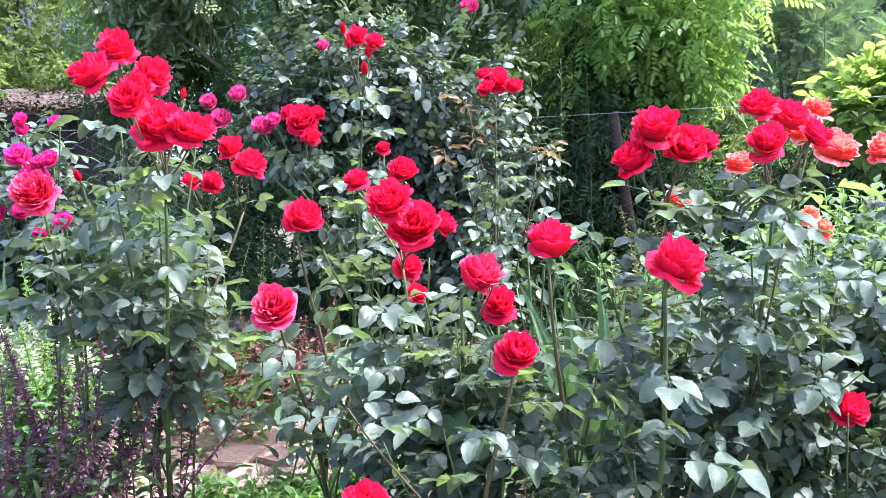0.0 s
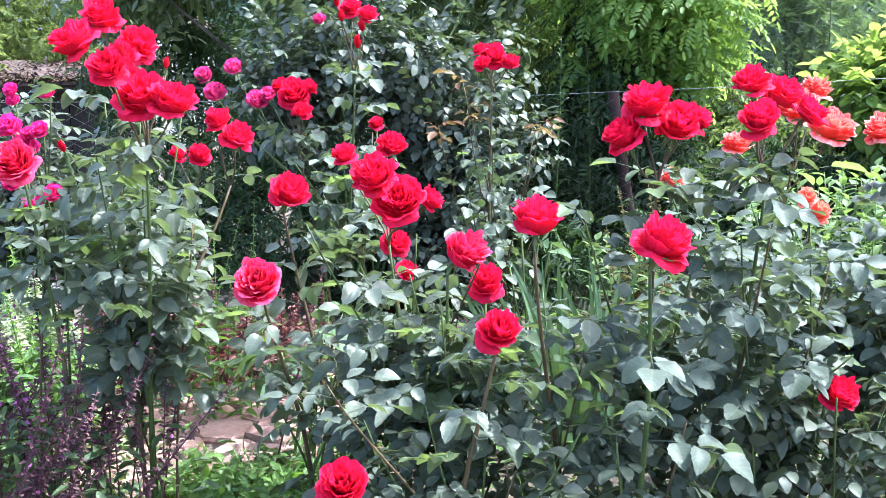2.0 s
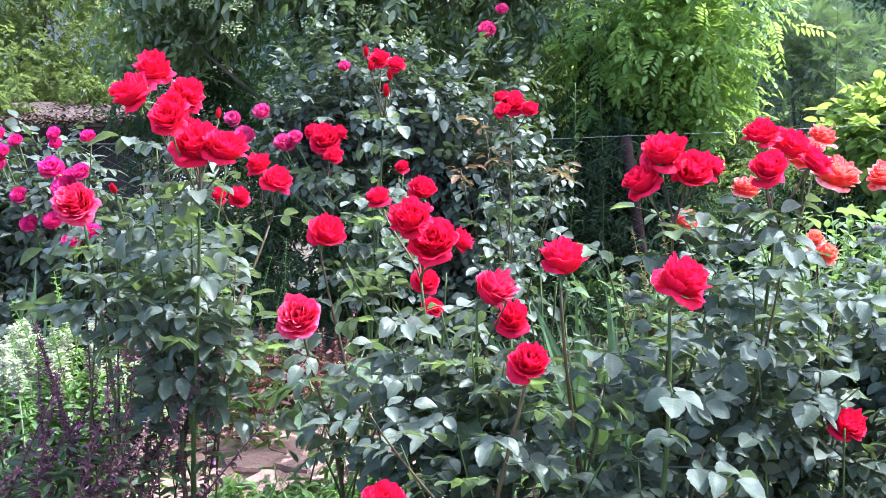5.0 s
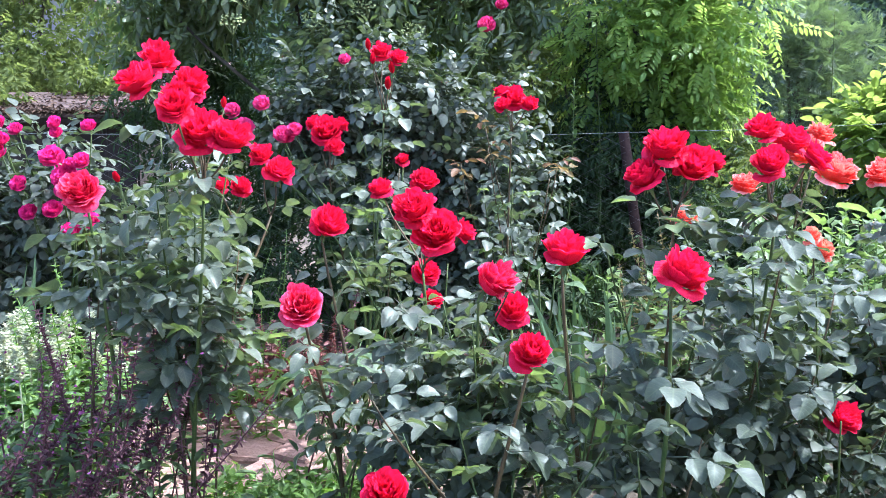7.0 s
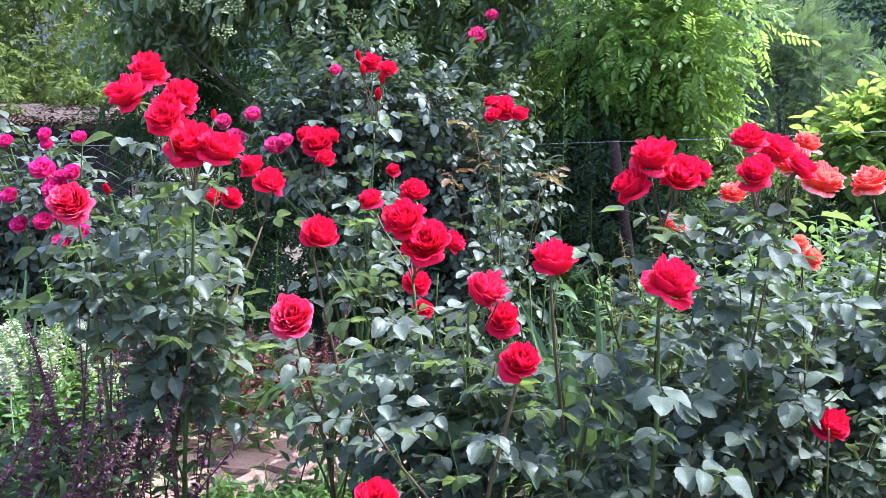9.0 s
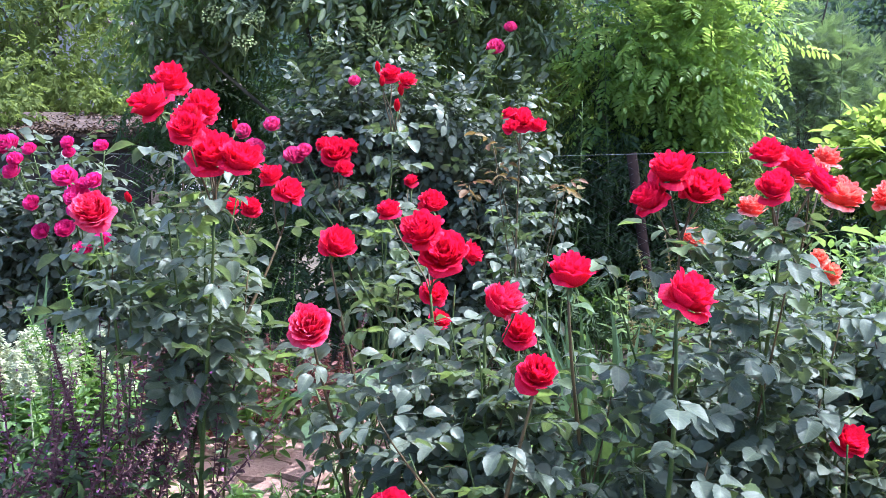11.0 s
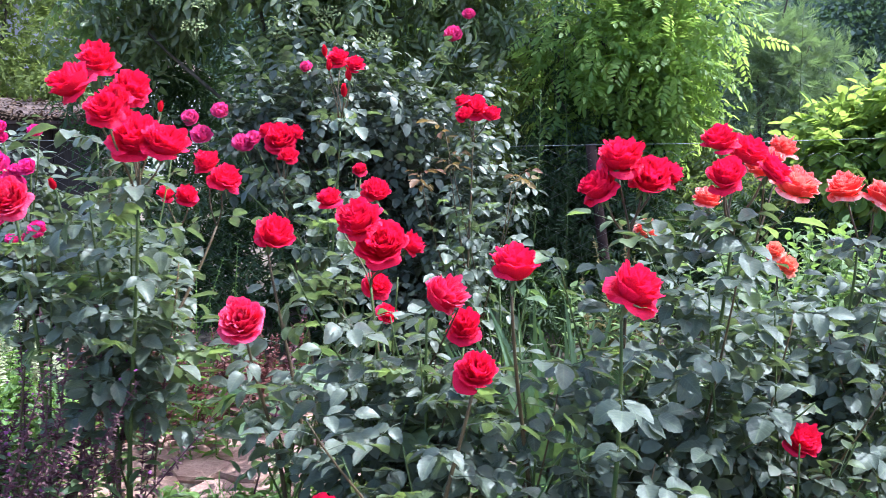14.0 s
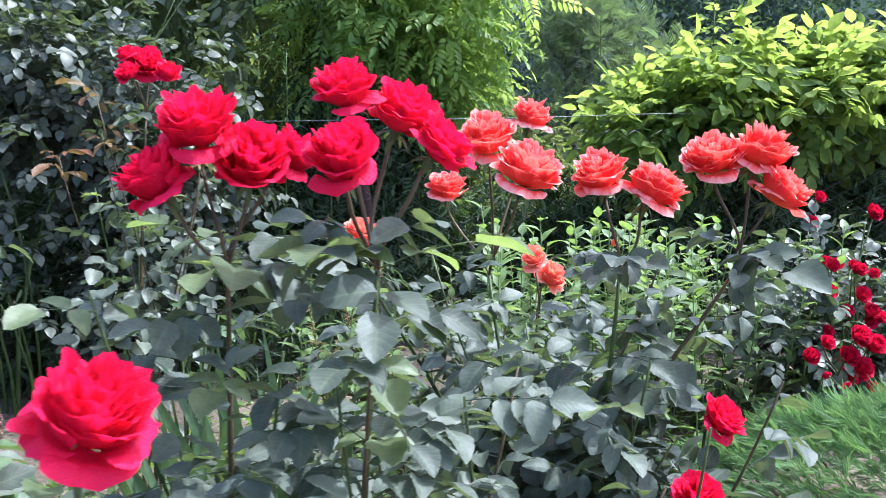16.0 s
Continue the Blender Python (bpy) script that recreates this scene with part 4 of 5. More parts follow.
# ---- trees and shrubs behind the fence ----
LOCUST_SPRAYS = [pinnate(random.Random(80 + i), 13, 0.22, 0.046, 0.021, d, rows=2, stalk=False, fold=0.1, jitter=0.5) for i, d in enumerate((0.2, 0.4, 0.6))]
ELDER_SPRAYS = [pinnate(random.Random(90 + i), 7, 0.16, 0.085, 0.034, d, rows=2, stalk=False, fold=0.35) for i, d in enumerate((0.3, 0.5, 0.8))]
BRUSH_SPRAYS = [pinnate(random.Random(92 + i), 9, 0.17, 0.085, 0.022, d, rows=2, stalk=False, fold=0.25) for i, d in enumerate((0.3, 0.5, 0.8))]
MAPLE_SPRAYS = [pinnate(random.Random(95 + i), 5, 0.07, 0.075, 0.036, d, rows=2, stalk=False) for i, d in enumerate((0.1, 0.3, 0.5))]
HEDGE_SPRAYS = [pinnate(random.Random(100 + i), c, 0.18, 0.088, 0.056, d, rows=3, stalk=False, fold=0.18, jitter=0.8) for i, (c, d) in enumerate(((7, 0.2), (9, 0.5), (7, 0.75), (5, 0.35), (9, 0.3)))]
WILLOW_SPRAYS = [merged([blade_data(0.09, 0.013, 2, 0.2, 0.2, m=pose(0, 0.03 * j, 0, 20, 0, s * 45)) for j in range(4) for s in (-1, 1)])]


def woody(name, label, category, place, limbs, radius, seed):
    """A trunk with limbs: limbs are their tips."""
    rng = random.Random(seed)
    tree = tagged(holder(name, place), label, category)
    base = Vector(place)
    top = base + Vector((0, 0, max(l[2] for l in limbs) * 0.55))
    pts = bend(base + Vector((0, 0, -0.1)), top, 0.5, 7, Vector((rng.uniform(-0.1, 0.1), rng.uniform(-0.1, 0.1), 0)))
    put("trunk", mesh_of("trunk", *tube_data(pts, [radius * (1 - 0.45 * i / 8) for i in range(8)], 9), BARK), tree)
    for l in limbs:
        start = pts[rng.randint(2, 6)]
        q = bend(start, l, 0.4, 7, Vector((rng.uniform(-0.1, 0.1), rng.uniform(-0.1, 0.1), 0)))
        put("limb", mesh_of("limb", *tube_data(q, [radius * 0.42 * (1 - 0.8 * i / 8) for i in range(8)], 6), BARK), tree)
    return tree


locust = woody("locust_tree", "young locust tree with bright feathery compound leaves", "tree", (1.35, 5.75, 0), [(1.0, 5.5, 2.2), (1.6, 5.6, 2.5), (1.75, 5.7, 2.0), (0.8, 5.5, 1.6), (1.4, 5.9, 2.9), (1.6, 5.5, 1.4), (1.3, 5.3, 1.7)], 0.05, 41)
foliage("crown", locust, LOCUST_SPRAYS, [(1.28, 5.6, 2.0, 0.46, 0.4, 0.85), (1.36, 5.6, 1.5, 0.32, 0.35, 0.5), (1.3, 5.75, 2.9, 0.6, 0.5, 0.5), (1.36, 5.65, 1.2, 0.26, 0.3, 0.25), (1.56, 5.55, 2.15, 0.28, 0.3, 0.6)], 80, 0.2, 2500, LOCUST_LEAF, 42, 0.2, (0.9, 1.4), "bright yellow-green pinnate leaves", up_pull=1.6, hollow=0.5)
elder = woody("elder_shrub", "large dark elder shrub with flat flower heads", "shrub", (-0.9, 6.0, 0), [(-1.8, 5.6, 1.9), (-0.6, 5.6, 2.5), (-1.2, 5.7, 2.8), (0.2, 5.8, 2.3), (-1.9, 5.7, 1.3), (-0.2, 5.5, 1.6)], 0.06, 43)
foliage("crown", elder, ELDER_SPRAYS, [(-1.1, 5.7, 2.4, 0.95, 0.5, 0.42), (-0.1, 5.9, 2.2, 0.8, 0.5, 0.8), (-0.9, 5.9, 3.0, 1.4, 0.6, 0.5), (-0.75, 5.7, 1.75, 0.4, 0.3, 0.4), (-2.0, 5.95, 1.2, 0.3, 0.2, 0.5), (-2.0, 5.75, 2.0, 0.42, 0.35, 0.35)], 120, 0.22, 3900, ELDER_LEAF, 44, 0.6, (0.8, 1.15), "dark green compound leaves")
thicket = woody("thin_thicket", "thin sunlit saplings behind the fence", "shrub", (0.75, 6.6, 0), [(0.5, 6.5, 2.0), (0.9, 6.5, 2.4), (0.7, 6.8, 2.8)], 0.03, 45)
foliage("crown", thicket, ELDER_SPRAYS, [(0.7, 6.6, 1.5, 0.6, 0.4, 1.2)], 70, 0.2, 1300, BRIGHT_LEAF, 46, 0.3, (0.5, 0.8), "small light green leaves")
maple = woody("maple_bush", "light green bushy tree beyond the shed", "tree", (-4.5, 9.3, 0), [(-5.0, 9.0, 3.0), (-4.2, 9.0, 2.8), (-3.7, 9.1, 2.2), (-5.6, 9.2, 2.4)], 0.08, 47)
foliage("crown", maple, MAPLE_SPRAYS, [(-4.8, 9.2, 2.4, 1.2, 0.6, 1.3), (-6.0, 9.2, 2.4, 1.0, 0.6, 1.3), (-3.8, 8.9, 1.85, 0.7, 0.5, 0.6), (-4.5, 8.2, 1.75, 0.8, 0.4, 0.45), (-4.5, 7.3, 1.62, 0.8, 0.25, 0.22), (-3.0, 8.5, 2.3, 0.4, 0.3, 0.4), (-3.2, 8.6, 2.1, 0.4, 0.3, 0.35), (-3.5, 8.6, 2.6, 0.4, 0.3, 0.4)], 240, 0.24, 6600, BRIGHT_LEAF, 48, 0.3, (0.6, 1.05), "light green sunlit leaves")
foliage("overhang", maple, MAPLE_SPRAYS, [(-3.9, 7.0, 1.46, 0.35, 0.25, 0.14), (-4.6, 7.0, 1.4, 0.6, 0.3, 0.25), (-3.3, 7.75, 1.6, 0.35, 0.15, 0.16), (-2.75, 7.7, 1.58, 0.2, 0.15, 0.1)], 60, 0.12, 1700, BRIGHT_LEAF, 57, 0.5, (0.5, 0.85), "leafy shoots hanging over the shed roof")
hedge = woody("creeper_hedge", "tall hedge with large yellow-green compound leaves", "hedge", (3.4, 5.2, 0), [(2.5, 5.2, 0.9), (3.0, 5.2, 1.0), (3.6, 5.2, 1.1), (4.2, 5.2, 1.1), (2.75, 5.15, 1.2), (4.8, 5.2, 1.1)], 0.025, 49)
foliage("crown", hedge, HEDGE_SPRAYS, [(3.35, 5.4, 1.3, 0.8, 0.42, 0.2), (2.78, 5.35, 1.12, 0.36, 0.34, 0.18), (4.6, 5.4, 1.4, 1.0, 0.45, 0.24)], 230, 0.16, 4200, HEDGE_LEAF, 50, 0.25, (0.7, 1.25), "large yellow-green leaflets", up_pull=1.25, hollow=0.5)
willow = woody("willow_shrub", "grey-green narrow-leaved shrub beyond the fence", "shrub", (3.5, 8.8, 0), [(3.3, 8.7, 2.6), (3.6, 8.7, 2.8), (3.9, 8.8, 2.3), (3.0, 8.8, 2.2)], 0.05, 51)
foliage("crown", willow, WILLOW_SPRAYS, [(3.5, 8.8, 1.8, 0.8, 0.5, 1.1), (4.6, 9.2, 1.2, 1.0, 0.5, 0.9), (2.7, 8.6, 1.0, 0.8, 0.5, 0.9)], 120, 0.25, 4600, WILLOW_LEAF, 52, -0.3, (0.6, 1.0), "narrow grey-green leaves")

brush = woody("dark_undergrowth", "dark ferny undergrowth behind the fence, partly standing in for shade", "shrub", (0.9, 5.5, 0), [(0.4, 5.4, 0.9), (0.9, 5.4, 1.1), (1.5, 5.4, 0.9), (2.0, 5.5, 0.8)], 0.02, 53)
# Some clumps only darken shaded gaps below the elder, climber and hedge.
foliage("crown", brush, BRUSH_SPRAYS, [(0.85, 5.5, 0.62, 0.9, 0.22, 0.7), (1.9, 5.6, 0.45, 0.7, 0.25, 0.5), (-0.3, 5.5, 0.6, 0.6, 0.2, 0.5), (0.7, 4.7, 0.2, 0.55, 0.15, 0.3), (-0.6, 4.75, 0.3, 0.9, 0.12, 0.35), (-1.7, 6.4, 1.1, 0.85, 0.15, 1.1), (-2.0, 6.5, 1.75, 0.55, 0.12, 0.75), (-2.1, 7.0, 0.4, 0.6, 0.2, 0.45), (-1.5, 5.4, 0.5, 0.8, 0.12, 0.5), (0.8, 6.0, 0.35, 0.6, 0.15, 0.4), (-0.6, 6.3, 1.0, 0.8, 0.15, 1.0), (3.2, 5.45, 0.65, 0.9, 0.2, 0.6), (4.5, 5.4, 0.7, 0.9, 0.25, 0.65), (2.5, 5.4, 0.6, 0.4, 0.2, 0.5)], 480, 0.17, 11000, DARK_AND_SHADE_LEAF, 54, 0.5, (0.5, 0.85), "dark green feathery leaves, some standing in for shade")
# Dark leaves added where the gaps lie in shade.
foliage("crown", brush, BRUSH_SPRAYS, [(-1.6, 7.2, 0.8, 0.7, 0.2, 0.8), (3.0, 5.35, 0.7, 0.7, 0.2, 0.6), (4.1, 5.35, 0.75, 0.8, 0.2, 0.65), (5.2, 5.4, 0.8, 0.7, 0.2, 0.65)], 140, 0.17, 3300, DARK_AND_SHADE_LEAF, 154, 0.5, (0.55, 0.9), "dark green feathery leaves, some standing in for shade")
grove = woody("back_shrubs", "sunlit scrub beyond the fence", "shrub", (1.2, 7.8, 0), [(0.4, 7.7, 1.4), (1.2, 7.7, 1.8), (2.0, 7.8, 1.4)], 0.03, 55)
foliage("crown", grove, ELDER_SPRAYS, [(0.6, 7.8, 0.9, 1.0, 0.4, 0.9), (2.2, 7.8, 0.8, 1.2, 0.4, 0.8), (1.7, 6.8, 0.4, 1.0, 0.3, 0.4), (2.6, 6.6, 0.5, 0.6, 0.3, 0.5)], 130, 0.25, 3600, BRIGHT_LEAF, 56, 0.4, (0.7, 1.1), "light green leaves")
# Dark mass added to stand for the shade on the locust's left side.
locust_shade = woody("shade_shrub", "dense dark leaf mass standing in for shade on the locust tree", "shrub", (0.95, 5.75, 0), [(0.7, 5.6, 1.5), (0.95, 5.6, 1.9), (1.2, 5.6, 1.6), (0.85, 5.7, 2.2)], 0.03, 58)
foliage("crown", locust_shade, ELDER_SPRAYS, [(0.95, 5.6, 1.15, 0.3, 0.2, 0.9), (1.15, 5.55, 0.9, 0.4, 0.2, 0.7)], 65, 0.17, 1800, DARK_AND_SHADE_LEAF, 59, 0.5, (0.4, 0.7), "dark green leaves that stand in for shade")
sprig = tagged(holder("sapling", (3.14, 5.57, 0)), "slim sapling tip rising above the hedge", "sapling")
put("stem", mesh_of("stem", *tube_data(bend((3.14, 5.57, 0), (3.14, 5.57, 1.86), 0.5, 8), [0.011 - 0.001 * i for i in range(9)], 6), CANE), sprig)
SPRIG_LEAVES = [mesh_of("leaf", *pinnate(random.Random(150 + i), 5, 0.1, 0.075, 0.034, 0.5, rows=4), HEDGE_LEAF) for i in range(2)]
for i in range(13):
    put("leaf", SPRIG_LEAVES[i % 2], sprig, Matrix.Translation((3.14, 5.57, 1.86 - 0.022 * i)) @ pose(0, 0, 0, 62 - 5 * i, 0, i * 137.5) @ Matrix.Scale(0.7 + 0.05 * i, 4))
WOODS = [([Vector(v) for v in ((0, 0, 0), (0.06, 0.07, 0.02), (0, 0.15, -0.015), (-0.06, 0.07, 0.02))], [(0, 1, 2), (0, 2, 3)])]
woods = tagged(holder("far_woods", (10, 28, 0)), "distant dark green woods, hazed by colour, on rising ground", "woods", kind="stuff")
wrng = np.random.default_rng(71)
env = []
for i in range(44):
    x = -10 + i * 0.98
    env.append((x, 27 + wrng.uniform(-3, 4), 3.0 + wrng.uniform(-0.6, 0.8), 1.9, 1.8, 4.6 + wrng.uniform(0, 1.8) + (1.0 if x > 16 else 0)))
hill = [(-40 + i * 1.5, 33 + 1.5 * j + noise.noise((i * 0.5, j, 1)), max(-0.5, [0, 3.2, 6.0, 8.2, 9.6, 10.4][j] * (1 + 0.12 * noise.noise((i * 0.17, 0, 4))) + 0.9 * noise.noise((i * 0.6, j * 0.9, 2)))) for j in range(6) for i in range(72)]
put("canopy", mesh_of("canopy", hill, [(j * 72 + i, j * 72 + i + 1, j * 72 + i + 73, j * 72 + i + 72) for j in range(5) for i in range(71)], FAR_HAZE_LEAF), woods, kind="stuff")
foliage("crown", woods, WOODS, env, 1700, 0.8, 100000, FAR_HAZE_LEAF, 72, 0.2, (0.9, 1.6))

# ---- shed and house ----
shed = tagged(holder("shed", (-3.6, 7.4, 0)), "low weathered wooden shed with an old tiled roof", "shed")


def box_data(x0, x1, y0, y1, z0, z1):
    v = [Vector((x, y, z)) for z in (z0, z1) for x, y in ((x0, y0), (x1, y0), (x1, y1), (x0, y1))]
    return v, [(3, 2, 1, 0), (4, 5, 6, 7), (0, 1, 5, 4), (1, 2, 6, 5), (2, 3, 7, 6), (3, 0, 4, 7)]


for i in range(20):
    x = -5.0 + i * 0.118
    put("board", mesh_of("board", *box_data(x, x + 0.112, 7.0 + 0.004 * (i % 3), 7.025 + 0.004 * (i % 3), 0, 1.26), BOARD, False), shed)
put("side_wall", mesh_of("side_wall", *box_data(-2.66, -2.63, 7.03, 7.6, 0, 1.27), BOARD, False), shed)
put("back_wall", mesh_of("back_wall", *box_data(-5.0, -2.63, 7.6, 7.63, 0, 1.36), BOARD, False), shed)
roof = put("roof", mesh_of("roof", [(-5.2, 6.8, 1.25), (-2.48, 6.8, 1.25), (-2.48, 7.8, 1.45), (-5.2, 7.8, 1.45), (-5.2, 6.8, 1.29), (-2.48, 6.8, 1.29), (-2.48, 7.8, 1.49), (-5.2, 7.8, 1.49)], box_data(0, 1, 0, 1, 0, 1)[1], BOARD, False), shed, label="low sloping roof")
tile = mesh_of("roof_tile", *box_data(-0.075, 0.075, -0.16, 0.16, -0.012, 0.012), TILE, False)
for r in range(4):
    for c in range(17):
        y = 6.9 + r * 0.25
        put("roof_tile", tile, roof, pose(-5.1 + c * 0.158 + 0.07 * (r % 2), y, 1.315 + (y - 6.8) * 0.2, 11.3 + 1.2 * math.sin(c * 7 + r), 1.5 * math.sin(c * 5 + r), 1.5 * math.sin(c * 3 + r * 5)))

litter_rng = np.random.default_rng(301)
count = 4200
spot = np.stack([litter_rng.uniform(-5.1, -2.5, count), 6.76 + 0.95 * litter_rng.random(count) ** 6, np.zeros(count)], axis=1)
spot[:, 2] = 1.332 + (spot[:, 1] - 6.8) * 0.2 + 0.025 * litter_rng.random(count)
litter = put("leaf_litter", cloud("leaf_litter", [blade_data(0.036, 0.022, 2, 0.4, 0.3), blade_data(0.06, 0.008, 2, 0.3, 0.3)], spot, axes_for(litter_rng.normal(size=(count, 3)) * [1, 1, 0.25], litter_rng.normal(size=(count, 3)) * 0.4 + [0, 0, 1]), litter_rng.uniform(0.6, 1.3, count), LITTER, litter_rng), None)
tagged(litter, "dry brown leaf litter and moss on the shed roof", "leaf litter", kind="stuff")

house = tagged(holder("house", (-6.6, 16, 0)), "grey rendered house gable behind the trees", "house")
put("wall", mesh_of("wall", [(-9.5, 15.6, 0), (-5.2, 15.6, 0), (-5.2, 15.6, 2.6), (-7.0, 15.6, 3.7), (-9.5, 15.6, 2.4), (-9.5, 20, 0), (-5.2, 20, 0), (-5.2, 20, 2.6), (-7.0, 20, 3.7), (-9.5, 20, 2.4)],
                            [(0, 1, 2, 3, 4), (9, 8, 7, 6, 5), (1, 6, 7, 2), (0, 4, 9, 5)], RENDERED, False), house)
put("roof", mesh_of("roof", [(-5.0, 15.4, 2.5), (-7.0, 15.4, 3.72), (-7.0, 20.2, 3.72), (-5.0, 20.2, 2.5), (-5.0, 15.4, 2.6), (-7.0, 15.4, 3.85), (-7.0, 20.2, 3.85), (-5.0, 20.2, 2.6)],
                            [(3, 2, 1, 0), (4, 5, 6, 7), (0, 1, 5, 4), (1, 2, 6, 5), (2, 3, 7, 6), (3, 0, 4, 7)], TILE, False), house)
put("roof", mesh_of("roof", [(-9.7, 15.4, 2.3), (-7.0, 15.4, 3.72), (-7.0, 20.2, 3.72), (-9.7, 20.2, 2.3), (-9.7, 15.4, 2.42), (-7.0, 15.4, 3.85), (-7.0, 20.2, 3.85), (-9.7, 20.2, 2.42)],
                            [(0, 1, 2, 3), (7, 6, 5, 4), (4, 5, 1, 0), (5, 6, 2, 1), (6, 7, 3, 2), (7, 4, 0, 3)], TILE, False), house)

# ---- low plants in the bed ----


def iris_clump(place, count, height, label, seed):
    rng = random.Random(seed)
    clump = tagged(holder("iris_clump", place), label, "iris", "iris clumps")
    for i in range(count):
        a = rng.uniform(-32, 32)
        h = height * rng.uniform(0.7, 1.1)
        m = Matrix.Translation(Vector(place) + Vector((rng.uniform(-0.1, 0.1), rng.uniform(-0.07, 0.07), -0.01))) @ pose(0, 0, 0, 0, a, rng.uniform(-40, 40)) @ pose(0, 0, 0, 90 + rng.uniform(-14, 14), 0, 0)
        put("blade", mesh_of("blade", *blade_data(h, 0.04, 7, 0.15, rng.uniform(-0.05, 0.12), blunt=0.3, m=m), IRIS_LEAF), clump)
    return clump


iris_clump((0.5, 2.72, 0), 16, 0.6, "clump of upright sword-shaped iris leaves", 51)
iris_clump((0.36, 2.66, 0), 12, 0.56, "clump of upright sword-shaped iris leaves", 52)
iris_clump((-1.72, 3.1, 0), 9, 0.7, "broad grey-green iris leaves beside the white salvia", 53)
iris_clump((0.56, 3.05, 0), 14, 0.68, "clump of upright sword-shaped iris leaves", 55)
iris_clump((0.42, 2.92, 0), 12, 0.62, "clump of upright sword-shaped iris leaves", 56)
iris_clump((0.75, 2.2, 0), 8, 0.45, "clump of upright sword-shaped iris leaves", 54)


def spike_data(rng, height, radius, whorls, petal, low=0.45):
    parts = []
    for w in range(whorls):
        z = height * (low + (1 - low) * (w + rng.uniform(-0.4, 0.4)) / whorls)
        k = 1 - 0.55 * w / whorls
        for i in range(4):
            m = Matrix.Translation((0, 0, z)) @ pose(0, 0, rng.uniform(-0.006, 0.006), 35 + rng.uniform(-35, 30), 0, i * 90 + w * 37 + rng.uniform(-30, 30))
            parts.append(blade_data(petal * k, petal * 0.55 * k, 2, 0.4, 0.3, radius * 0.3, m=m))
    return merged(parts)


def salvia(place, stems, height, spike_mat, leaf_mat, label, seed, lean=(0, 0), spread=0.2, petal=0.018, flowers=None, group="salvias", low=0.45, leafy=22, even=0.0):
    rng = random.Random(seed)
    plant_ = tagged(holder("salvia", place), label, "salvia", group)
    base = Vector(place)
    kinds = [mesh_of("flower_spike", *merged([spike_data(rng, height, 0.006, 19, petal, low), tube_data([(0, 0, height * q) for q in (0, 0.4, 0.8, 1.0)], [0.003, 0.0025, 0.002, 0.001], 5)]), spike_mat) for _ in range(3)]
    for i in range(stems):
        p = base + Vector((rng.gauss(0, spread * 0.5), rng.gauss(0, spread * 0.4), -0.01))
        m = Matrix.Translation(p) @ pose(0, 0, 0, lean[1] + rng.gauss(0, 9 - 15 * even), lean[0] + rng.gauss(0, 10 - 15 * even), rng.uniform(0, 360) if lean == (0, 0) else rng.uniform(-20, 20)) @ Matrix.Scale(rng.uniform(0.7 + even, 1.1), 4)
        ob = put("flower_spike", rng.choice(kinds), plant_, m)
    nr = np.random.default_rng(seed)
    n = stems * leafy
    pts = np.array(base) + nr.normal(size=(n, 3)) * [spread * 0.55, spread * 0.45, 0] + np.stack([np.zeros(n), np.zeros(n), nr.random(n) * height * (0.5 if leafy < 40 else 0.72) + 0.02], axis=1)
    fwd = nr.normal(size=(n, 3)) * [1, 1, 0.4] + [0, 0, 0.3]
    put("foliage", cloud("foliage", [blade_data(0.06, 0.022, 3, 0.3, 0.35)], pts, axes_for(fwd, nr.normal(size=(n, 3)) * 0.3 + [0, 0, 1]), nr.uniform(0.6, 1.2, n), leaf_mat, nr), plant_, kind="stuff")
    if flowers:
        k = stems * 4
        pts = np.array(base) + nr.normal(size=(k, 3)) * [spread * 0.5, spread * 0.4, 0] + np.stack([np.full(k, math.sin(radians(lean[0])) * height * 0.6), np.zeros(k), height * (0.45 + 0.5 * nr.random(k))], axis=1)
        put("blossom", cloud("blossom", [blade_data(0.010, 0.008, 2, 0.5, 0.3)], pts, axes_for(nr.normal(size=(k, 3)), nr.normal(size=(k, 3))), nr.uniform(0.7, 1.4, k), flowers, nr), plant_, kind="stuff")
    return plant_


salvia((-1.03, 2.2, 0), 26, 0.72, SALVIA_STEM, SALVIA_LEAF, "purple salvia with dark flower spikes", 61, lean=(8, 0), spread=0.34, petal=0.024, flowers=SALVIA_BLOOM)
salvia((-1.32, 1.98, 0), 22, 0.68, SALVIA_STEM, SALVIA_LEAF, "purple salvia with dark leaning flower spikes", 62, lean=(38, 0), spread=0.3, petal=0.024, flowers=SALVIA_BLOOM)
salvia((-1.62, 2.75, 0), 75, 0.53, WHITE_BLOOM, PALE_LEAF, "white salvia with pale flower spikes", 63, spread=0.42, petal=0.03, low=0.8, leafy=60, even=0.26)
salvia((-0.3, 2.62, 0), 8, 0.4, WHITE_BLOOM, LILY_LEAF, "small white-flowered spikes among the roses", 64, spread=0.2, petal=0.014)
salvia((-1.1, 3.45, 0), 30, 0.42, COLEUS_LEAF, COLEUS_LEAF, "reddish-bronze bushy plant by the path", 65, spread=0.35, petal=0.028, group="bronze plants")
salvia((-0.75, 3.6, 0), 22, 0.4, COLEUS_LEAF, COLEUS_LEAF, "reddish-bronze bushy plant by the path", 66, spread=0.3, petal=0.028, group="bronze plants")


